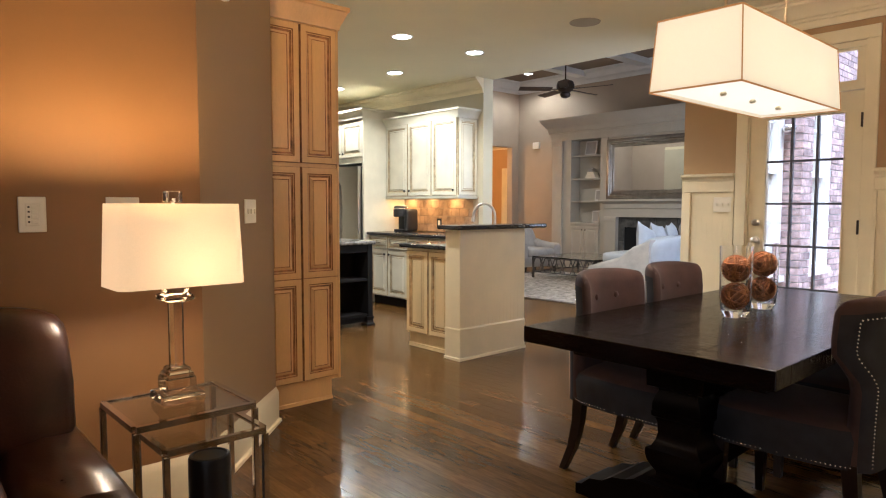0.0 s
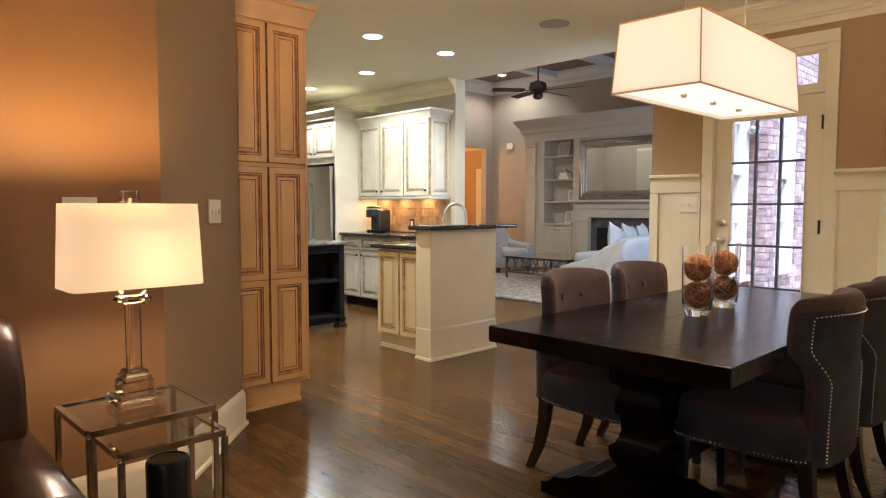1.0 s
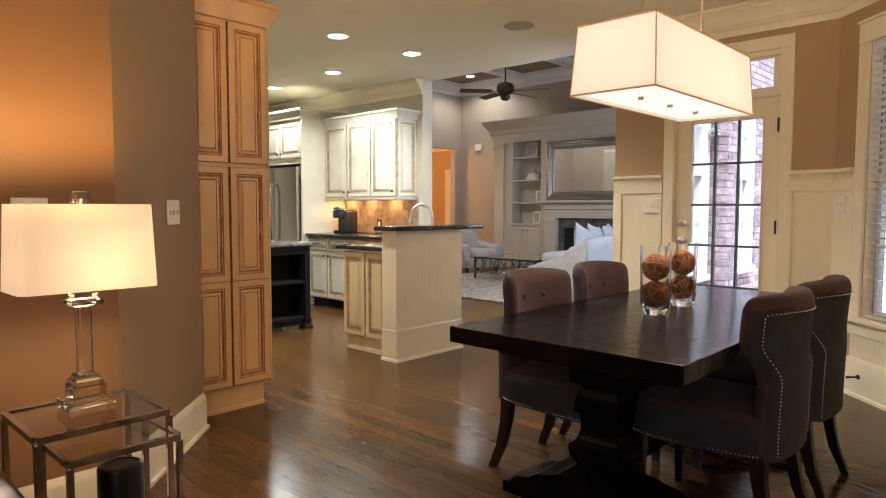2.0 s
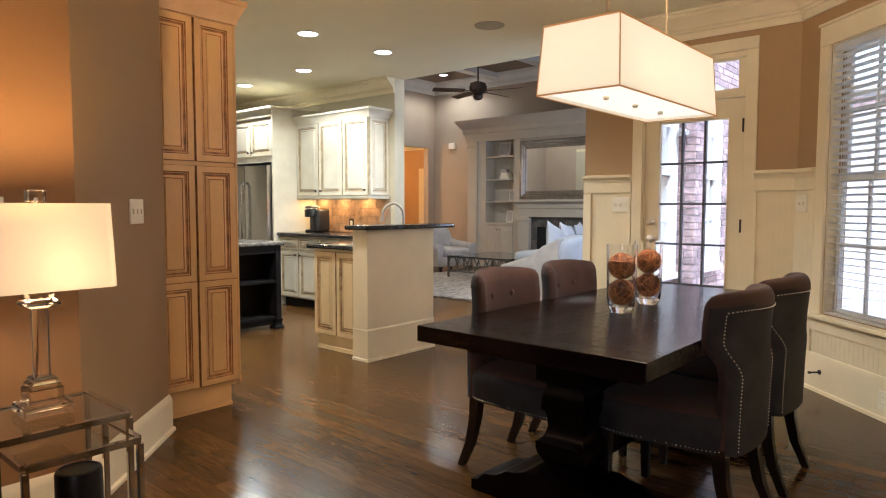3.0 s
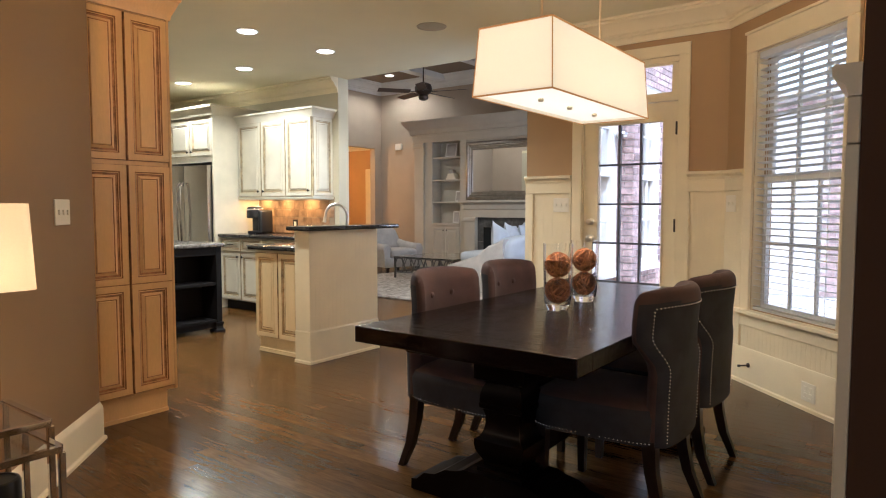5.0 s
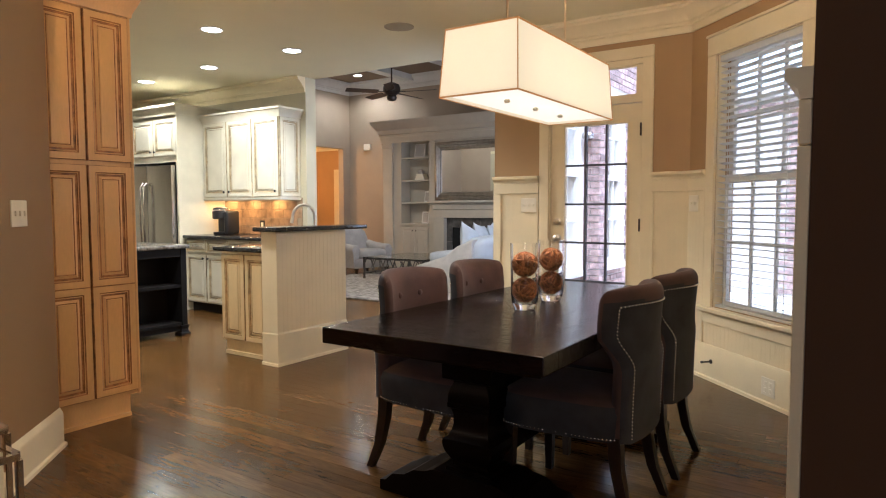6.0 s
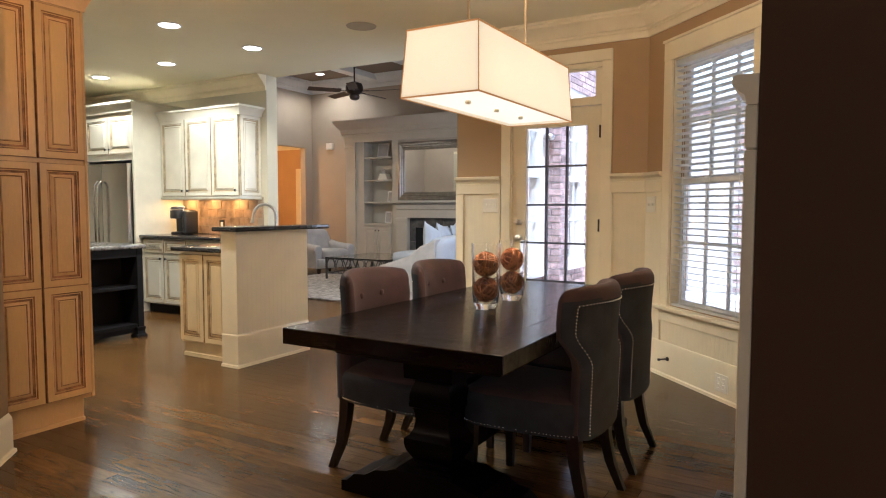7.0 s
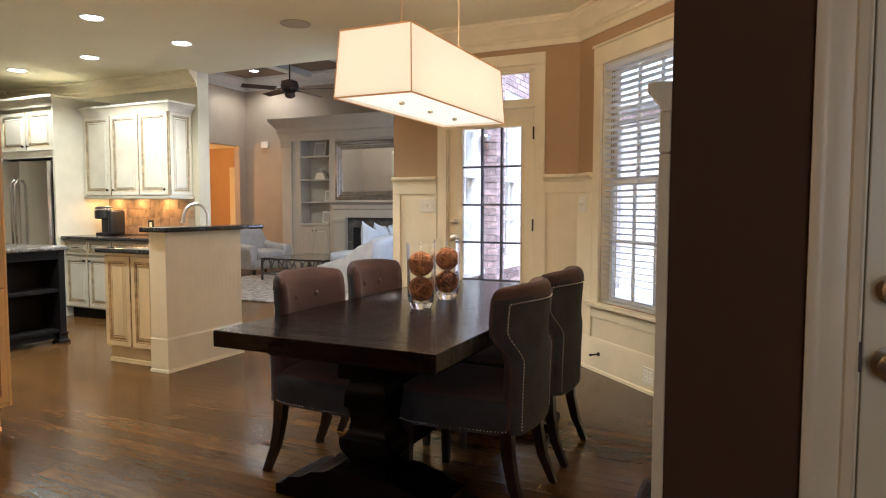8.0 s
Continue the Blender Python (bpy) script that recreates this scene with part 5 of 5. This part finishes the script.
def pillow_bm(w, th, seed):
    """A stuffed square cushion with pointed corners, standing on its edge."""
    bm = bmesh.new()
    n = 12
    sides = []
    for s in (1, -1):
        g = []
        for i in range(n + 1):
            for j in range(n + 1):
                u, v = 2 * i / n - 1, 2 * j / n - 1
                k = 1 - 0.10 * (1 - u * u) * abs(v) - 0.10 * (1 - v * v) * abs(u)
                f = max(0.0, (1 - u ** 4) * (1 - v ** 4)) ** 0.6
                g.append(bm.verts.new((u * k * w / 2, s * th / 2 * f * (1 + 0.15 * noise.noise(Vector((u * 2, v * 2, seed)))), w / 2 + v * k * w / 2)))
        for i in range(n):
            for j in range(n):
                q = (g[i * (n + 1) + j], g[(i + 1) * (n + 1) + j], g[(i + 1) * (n + 1) + j + 1], g[i * (n + 1) + j + 1])
                bm.faces.new(q if s < 0 else q[::-1])
    bmesh.ops.remove_doubles(bm, verts=bm.verts[:], dist=1e-5)
    return bm


def family_things():
    r = thing("area_rug", pose(8.9, 6.9, 0.004), "cream shag area rug on the wood floor", "rug")
    bm = bmesh.new()
    nx, ny = 40, 50
    g = [[bm.verts.new((-1.55 + 3.1 * i / nx, -1.9 + 3.8 * j / ny, 0.016 + 0.012 * noise.noise(Vector((i * 0.9, j * 0.9, 0))))) for j in range(ny + 1)] for i in range(nx + 1)]
    for i in range(nx):
        for j in range(ny):
            bm.faces.new((g[i][j], g[i + 1][j], g[i + 1][j + 1], g[i][j + 1]))
    part("rug_surface", bm, RUGM, r, smooth=60)
    part("backing", box(-1.55, -1.9, 0, 1.55, 1.9, 0.006), RUGM, r)
    # armchair
    a = thing("armchair", pose(10.2, 8.98, 0.0, 0, 0, 165), "pale linen armchair with low rolled arms", "armchair")
    part("seat_cushion", soft_block(0.62, 0.72, 0.18, seed=2), LINEN, a, smooth=60, m=pose(0, 0.10, 0.29))
    part("base", box(-0.40, -0.38, 0.12, 0.40, 0.38, 0.30, 0.02, 3), LINEN, a, smooth=50)
    part("backrest", loft([[(w * math.copysign(abs(math.cos(q)) ** 0.5, math.cos(q)), y + d * math.copysign(abs(math.sin(q)) ** 0.6, math.sin(q)), z) for q in [2 * math.pi * k / 24 for k in range(24)]]
                           for w, d, y, z in ((0.40, 0.10, -0.34, 0.28), (0.40, 0.11, -0.37, 0.50), (0.38, 0.11, -0.41, 0.66), (0.34, 0.10, -0.44, 0.78), (0.28, 0.08, -0.46, 0.84), (0.16, 0.04, -0.465, 0.86))]), LINEN, a, smooth=60)
    for s in (-1, 1):
        part("arm", loft([[(s * 0.37 + dx, y, z) for dx, z in ((-0.06, 0.13), (0.06, 0.13), (0.07, top - 0.12), (0.09, top - 0.06), (0.05, top), (-0.05, top), (-0.08, top - 0.06), (-0.06, top - 0.12))] for y, top in ((-0.40, 0.62), (-0.2, 0.58), (0.1, 0.555), (0.34, 0.55), (0.37, 0.52))]), LINEN, a, smooth=60)
        for y in (-0.32, 0.32):
            part("leg", loft([[(s * 0.34 + p * q, y + p2 * q, z) for p, p2 in ((-1, -1), (1, -1), (1, 1), (-1, 1))] for z, q in ((0, 0.017), (0.125, 0.030))]), LEGWOOD, a)
    # coffee table with a lattice frame
    t = thing("coffee_table", pose(9.86, 7.46, 0.0), "glass coffee table on a wrought metal lattice frame", "coffee table")
    L, W, H = 0.66, 0.64, 0.40
    part("glass_top", box(-L, -W, H - 0.012, L, W, H, 0.003), TABLEGLASS, t)
    for x in (-L + 0.02, L - 0.02):
        for y in (-W + 0.02, W - 0.02):
            part("leg", box(x - 0.014, y - 0.014, 0.03, x + 0.014, y + 0.014, H - 0.013), PEWTER, t)
    for z in (0.13, 0.378):
        bm = bmesh.new()
        c = [(-L + 0.02, -W + 0.02, z), (L - 0.02, -W + 0.02, z), (L - 0.02, W - 0.02, z), (-L + 0.02, W - 0.02, z)]
        for k in range(4):
            tube([c[k], c[(k + 1) % 4]], 0.009, 6, bm)
        part("rail", bm, PEWTER, t)

    def hexes(length, place):
        bm = bmesh.new()
        n = round(length / 0.21)
        w = length / n
        for i in range(n):
            u = (i + 0.5) * w
            pts = [place(u + w * 0.52 * math.cos(k * math.pi / 3), 0.254 + 0.115 * math.sin(k * math.pi / 3) / 0.866) for k in range(7)]
            tube(pts, 0.0095, 6, bm)
        return bm
    for x in (-L + 0.02, L - 0.02):
        part("lattice", hexes(2 * W - 0.04, lambda u, z: (x, -W + 0.02 + u, z)), PEWTER, t)
    for y in (-W + 0.02, W - 0.02):
        part("lattice", hexes(2 * L - 0.04, lambda u, z: (-L + 0.02 + u, y, z)), PEWTER, t)
    # white sofa seen from behind its arm
    s = thing("slipcover_sofa", pose(9.45, 5.85, 0.0), "white slipcovered sofa with plump cushions", "sofa")
    part("base", box(-1.0, -0.42, 0.03, 1.0, 0.44, 0.42, 0.03, 3), WHITECOTTON, s, smooth=50)
    for x in (-0.48, 0.48):
        part("seat_cushion", soft_block(0.92, 0.74, 0.20, seed=5), WHITECOTTON, s, smooth=60, m=pose(x, 0.08, 0.40))
    part("backrest", soft_block(2.1, 0.34, 0.62, seed=6), WHITECOTTON, s, smooth=60, m=pose(0, -0.42, 0.22))
    for x in (-1.0, 1.0):
        part("arm", loft([[(x + dx, y, z) for dx, z in ((-0.09, 0.03), (0.09, 0.03), (0.10, top - 0.05), (0.06, top), (-0.06, top), (-0.10, top - 0.05))] for y, top in ((0.52, 0.34), (0.50, 0.40), (0.3, 0.46), (0.0, 0.55), (-0.2, 0.70), (-0.46, 0.80))]), LINEN, s, smooth=60)
    for i, x in enumerate((-0.7, -0.3, 0.1, 0.5)):
        pw = thing("throw_pillow", pose(9.35 + x, 5.60, 0.53, -12, 20 - 12 * i, 10 * i), "plump white throw pillow on the sofa", "pillow", "sofa pillows")
        part("cushion", pillow_bm(0.48, 0.17, 10 + i), WHITECOTTON, pw, smooth=60)
    # ceiling fan
    f = thing("ceiling_fan", pose(9.05, 7.32, -0.05), "dark bronze ceiling fan with five blades and a light", "ceiling fan")
    part("down_rod", tube([(0, 0, 3.28), (0, 0, 4.045)], 0.012, 10), BRONZE, f, smooth=60)
    part("motor", lathe([(0.05, 3.30), (0.12, 3.27), (0.14, 3.22), (0.14, 3.16), (0.10, 3.12), (0.07, 3.10)], 28), BRONZE, f, smooth=40)
    part("light_kit", lathe([(0.07, 3.099), (0.085, 3.07), (0.07, 3.03), (0.03, 3.01)], 24), BRONZE, f, smooth=40)
    for k in range(5):
        bl = bmesh.new()
        quadbox(bl, 0.22, -0.07, -0.004, 0.74, 0.07, 0.004)
        part("blade", bl, FAN, f, m=pose(0, 0, 3.15, 0, 0, -2 + 72 * k) @ pose(0, 0, 0, 12, 0, 0))
        part("blade_iron", box(0.12, -0.02, 3.146, 0.25, 0.02, 3.154), BRONZE, f, m=pose(0, 0, 0, 0, 0, -2 + 72 * k))
    th = thing("thermostat", pose(11.8, 10.16, 2.58, 0, 0, -90), "white plastic wall sensor box", "sensor")
    part("cover", box(-0.09, -0.05, -0.07, 0.09, 0, 0.07, 0.01), TRIMW, th)


built_in()
family_things()
can_light(11.12, 9.85, 3.9985, 60)
for x, y in ((7.9, 5.3), (7.9, 9.75)):
    can_light(x, y, 3.9985, 130)
lamp("hall_lamp", "POINT", (9.95, 12.2, 2.35), 52, AMBER, 0.10)


def living_window():
    w = thing("window_5", pose(0, 0, 0), "plain white living room window in daylight", "window", kind="structure")
    bm = box(-3.1, -1.9, 0.6, -3.02, -1.84, 2.3)
    quadbox(bm, -3.1, -0.16, 0.6, -3.02, -0.1, 2.3)
    quadbox(bm, -3.1, -1.84, 0.6, -3.02, -0.16, 0.66)
    quadbox(bm, -3.1, -1.84, 2.24, -3.02, -0.16, 2.3)
    quadbox(bm, -3.1, -1.03, 0.66, -3.02, -0.97, 2.24)
    part("window_frame", bm, TRIMW, w)
    lamp("window_daylight", "AREA", (-2.98, -1.0, 1.45), 17, (1.0, 0.86, 0.70), 1.6, (0, -1.0, 1.45))


living_window()


def backsplash():
    b = structure("backsplash", box(6.108, 6.34, 0.9175, 6.1195, 7.7315, 1.361), GROUT, "tumbled travertine tile backsplash", "backsplash")
    me = mesh_of("tile", box(-0.006, 0.002, 0.002, 0.002, 0.150, 0.098, 0.003, 1), TRAV)
    for r in range(5):
        for c in range(11):
            y = 6.34 + 0.152 * c - (0.076 if r % 2 else 0)
            z = 0.918 + 0.1 * r
            if y < 6.33 or y > 7.57 or z > 1.27:
                continue
            o = new("tile", me)
            o.parent = b
            o.matrix_basis = pose(6.106, y, z)


backsplash()


def small_things():
    d = thing("door_stop", pose(5.60, 1.70, 0.14, 0, 0, -135), "bronze spring door stop on the baseboard", "door stop")
    bm = bmesh.new()
    tube([(0, -0.02, 0), (0, -0.085, 0.0)], 0.006, 8, bm)
    part("spring", bm, BRONZE, d, smooth=60)
    part("tip", tube([(0, -0.085, 0), (0, -0.10, 0)], 0.009, 10), BLACKPL, d, smooth=60)
    part("base", tube([(0, -0.019, 0), (0, -0.026, 0)], 0.016, 12), BRONZE, d, smooth=60)
    ol = thing("outdoor_light", pose(7.53, 3.385, 1.985), "small grey rounded light on the brick pier", "outdoor light")
    part("hood", lathe([(0.02, 0.075), (0.045, 0.07), (0.062, 0.045), (0.066, 0.01), (0.05, -0.008)], 20), STEEL, ol, smooth=50, m=pose(-0.06, 0, 0))
    part("bracket", box(-0.02, -0.02, 0.01, 0.022, 0.02, 0.05, 0.004), STEEL, ol)
    bx = thing("decorative_box", pose(11.58, 8.56, 1.9365), "small pale box standing on stacked books", "box")
    part("body", box(-0.05, -0.05, 0, 0.05, 0.05, 0.05, 0.006), LINEN, bx)
    part("lid", lathe([(0.055, 0.0505), (0.055, 0.06), (0.02, 0.085), (0.012, 0.095)], 4, turn=45), LINEN, bx)
    g = thing("floor_register", pose(3.57, 1.06, 0), "brown metal floor register grille", "floor vent")
    part("frame", box(-0.16, -0.065, 0.0005, 0.16, 0.065, 0.006, 0.002), BRONZE, g)
    for i in range(12):
        part("slat", box(-0.14 + 0.0235 * i, -0.045, 0.006, -0.128 + 0.0235 * i, 0.045, 0.009), BRONZE, g)
    structure("trim_hall_door", box(12.372, 10.95, 0, 12.398, 11.74, 2.17, 0.008), TRIM, "cream hall door and casing", "door")
    structure("trim_hall_crown", sweep([(12.4, 10.86), (12.4, 13.34)], crown_profile(2.799)), TRIM, "cream crown in the hall", "crown moulding")
    v = thing("alarm_sensor", pose(1.87, 3.77, 2.21, 0, 0, 45), "small white alarm sensor high on the wall", "sensor")
    part("cover", box(-0.03, -0.04, -0.05, 0.03, 0, 0.05, 0.01), TRIMW, v)


small_things()


# ---- outside ----
WINS = ((6.55, 7.52, 0.55, 2.65), (8.10, 8.90, 0.55, 2.65), (9.85, 10.75, 0.55, 2.65))


def brick_field(parent, place, length, height, holes, near=None, seed=3):
    """Running-bond bricks on a wall: place(u, z) gives the pose of a brick; those near are parts, the rest one joined mesh."""
    bw, bh, j = 0.203, 0.064, 0.010
    rnd = random.Random(seed)
    me = mesh_of("brick", box(0, -0.012, 0, bw, 0.004, bh, 0.004, 1), BRICK)
    verts, faces, count = [], [], 0
    for r in range(int(height / (bh + j))):
        z = r * (bh + j) - 0.10
        u = -(bw / 2) * (r % 2)
        while u < length:
            a, b = max(0, u), min(length, u + bw)
            u += bw + j
            if b - a < 0.03 or any(a < h1 and b > h0 and z < h3 and z + bh > h2 for h0, h1, h2, h3 in holes):
                continue
            if near and near[0] < a < near[1] and near[2] < z < near[3] and b - a > bw - 0.001 and count < 290:
                o = new("brick", me)
                o.parent = parent
                o.matrix_basis = place @ pose(a, rnd.uniform(-0.002, 0.002), z)
                count += 1
                continue
            k, d = len(verts), -0.012 + rnd.uniform(-0.002, 0.002)
            verts += [tuple(place @ Vector(p)) for p in ((a, d, z), (b, d, z), (b, d, z + bh), (a, d, z + bh), (a, 0.004, z), (b, 0.004, z), (b, 0.004, z + bh), (a, 0.004, z + bh))]
            faces += [(k, k + 1, k + 2, k + 3), (k + 4, k + 5, k + 1, k), (k + 1, k + 5, k + 6, k + 2), (k + 3, k + 2, k + 6, k + 7), (k + 4, k, k + 3, k + 7)]
    m = bpy.data.meshes.new("brickwork")
    m.from_pydata(verts, [], faces)
    m.materials.append(BRICK)
    o = new("brickwork", m)
    o.parent = parent
    tagged(o, "weathered red bricks in running bond", kind="stuff")


def sash_window(name, m, w, z0, z1, label):
    """A white double-hung window set in a brick wall; its face looks along -y."""
    root = thing(name, m, label, "window", kind="structure")
    T = 0.13
    bm = box(0, -0.05, z0, T, 0.10, z1)
    quadbox(bm, w - T, -0.05, z0, w, 0.10, z1)
    quadbox(bm, T, -0.05, z1 - 0.12, w - T, 0.10, z1)
    quadbox(bm, T, -0.05, z0, w - T, 0.10, z0 + 0.06)
    part("window_frame", bm, TRIMW, root)
    part("window_sill", box(-0.04, -0.09, z0 - 0.06, w + 0.04, 0.02, z0 - 0.001, 0.004), TRIMW, root)
    zm = (z0 + z1) / 2
    part("meeting_rail", box(T, -0.02, zm - 0.03, w - T, 0.06, zm + 0.03), TRIMW, root)
    for i in (1, 2):
        x = T + (w - 2 * T) * i / 3
        part("muntin", box(x - 0.011, -0.012, z0 + 0.06, x + 0.011, 0.008, z1 - 0.12), TRIMW, root)
    for z in (z0 + (zm - z0) * 0.52, zm + (z1 - zm) * 0.46):
        part("muntin", box(T, -0.010, z - 0.011, w - T, 0.006, z + 0.011), TRIMW, root)
    part("pane", box(T, 0.014, z0 + 0.06, w - T, 0.018, z1 - 0.12), GLASS, root).visible_shadow = False


def outside():
    structure("ground", box(-90, -90, -0.4, 90, 90, -0.125), CONCRETE, "pale concrete patio", "ground")
    structure("backdrop", box(84, -80, -0.1, 85, 80, 60), glow("overcast_sky", (0.74, 0.87, 1.0), 1.0), "plain white overcast sky", "sky")
    bm = bmesh.new()
    xs = [5.995] + [v for w in WINS for v in w[:2]] + [11.94]
    for i in range(0, len(xs), 2):
        quadbox(bm, xs[i], 3.50, -0.12, xs[i + 1], 3.63, 5.6)
    for a, b, z0, z1 in WINS:
        quadbox(bm, a, 3.50, -0.12, b, 3.63, z0)
        quadbox(bm, a, 3.50, z1, b, 3.63, 5.6)
    wall = structure("wall_family_south", bm, MORTAR, "red brick outer wall with white windows", "wall")
    brick_field(wall, pose(5.995, 3.498, 0), 5.94, 5.6, [(a - 5.995, b - 5.995, z0 - 0.06, z1) for a, b, z0, z1 in WINS], (1.5, 3.9, 0.3, 2.8))
    pier = structure("wall_brick_pier", box(7.56, 3.29, -0.12, 7.82, 3.485, 5.6), MORTAR, "red brick pier between two white windows", "wall")
    brick_field(pier, pose(7.558, 3.485, 0, 0, 0, -90), 0.203, 5.6, [], (-0.01, 0.2, 0.3, 2.8), 9)
    brick_field(pier, pose(7.56, 3.288, 0), 0.26, 5.6, [], None, 11)
    for k, (a, b, z0, z1) in enumerate(WINS):
        sash_window("window_%d" % (k + 2), pose(a, 3.50, 0), b - a, z0, z1, "white framed sash window in the brick wall")
        lamp("family_daylight", "AREA", ((a + b) / 2, 3.66, 1.6), 9, DAY, 0.9, ((a + b) / 2, 8, 1.0))
    bm = box(12.0, -6.0, -0.12, 12.2, 2.16, 2.95)
    quadbox(bm, 12.0, 2.60, -0.12, 12.2, 3.49, 2.95)
    quadbox(bm, 12.0, 2.16, 2.55, 12.2, 2.60, 2.95)
    wing = structure("wall_wing", bm, MORTAR, "red brick garden wing with white trim", "wall")
    brick_field(wing, pose(11.998, 3.49, 0, 0, 0, -90), 7.0, 3.0, [(0.80, 1.42, -1, 2.65), (2.6, 3.6, 0.5, 2.6)], None, 5)
    structure("trim_wing_coping", box(11.93, -6.0, 2.951, 12.27, 3.485, 3.05, 0.01), TRIMW, "white coping on the garden wing", "coping")
    structure("trim_door_surround", box(11.95, 2.08, -0.12, 12.02, 2.68, 2.64, 0.01), TRIMW, "white painted wooden door surround", "door surround")


outside()


def floor():
    base = structure("floor", prism([(-3.14, -2.34), (3.19, -2.34), (3.19, 0.69), (4.80, 0.69), (5.99, 1.88), (5.99, 10.84), (-3.14, 10.84)], -0.12, -0.012), FLOORGAP, "glossy dark oak strip floor", "floor")
    quad = bmesh.new()
    quadbox(quad, 5.99, 3.49, -0.12, 12.54, 13.5, -0.012)
    structure("floor_family", quad, FLOORGAP, "oak strip floor of the family room", "floor")
    w = 0.083
    rnd = random.Random(7)
    unit = bmesh.new()
    quadbox(unit, 0, 0, -0.012, 1, 1, 0)
    me = mesh_of("plank", unit, FLOORM)
    verts, faces = [], []
    count = 0
    for i in range(-38, 152):
        x = i * w
        y = -2.34 - rnd.uniform(0, 1.2)
        top = 13.4 if x > 5.99 else 10.8
        if x > 5.99:
            y = 3.5
        while y < top:
            ln = rnd.uniform(0.5, 1.7)
            y1 = min(y + ln, top)
            low = 3.5 if x > 5.90 else max(0.70, x + w - 4.10) if x > 3.11 else -2.34
            if y1 <= low + 0.02:
                y = y1
                continue
            y = max(y, low)
            x0b, x1b, y0b, y1b = x + 0.0008, x + w - 0.0008, y + 0.0008, y1 - 0.0008
            if 1.9 < x < 5.2 and 2.6 < y < 6.2 and y1 - y > 0.25 and count < 300:
                o = new("plank", me)
                o.parent = base
                o.matrix_basis = Matrix.Translation((x0b, y0b, 0)) @ Matrix.Diagonal((x1b - x0b, y1b - y0b, 1, 1))
                count += 1
            else:
                k = len(verts)
                verts += [(x0b, y0b, 0), (x1b, y0b, 0), (x1b, y1b, 0), (x0b, y1b, 0), (x0b, y0b, -0.012), (x1b, y0b, -0.012), (x1b, y1b, -0.012), (x0b, y1b, -0.012)]
                faces += [(k, k + 1, k + 2, k + 3), (k, k + 4, k + 5, k + 1), (k + 1, k + 5, k + 6, k + 2), (k + 2, k + 6, k + 7, k + 3), (k + 3, k + 7, k + 4, k)]
            y = y1
    m = bpy.data.meshes.new("planks")
    m.from_pydata(verts, [], faces)
    m.materials.append(FLOORM)
    o = new("planks", m)
    o.parent = base
    tagged(o, "narrow oak floor boards", kind="stuff")


floor()
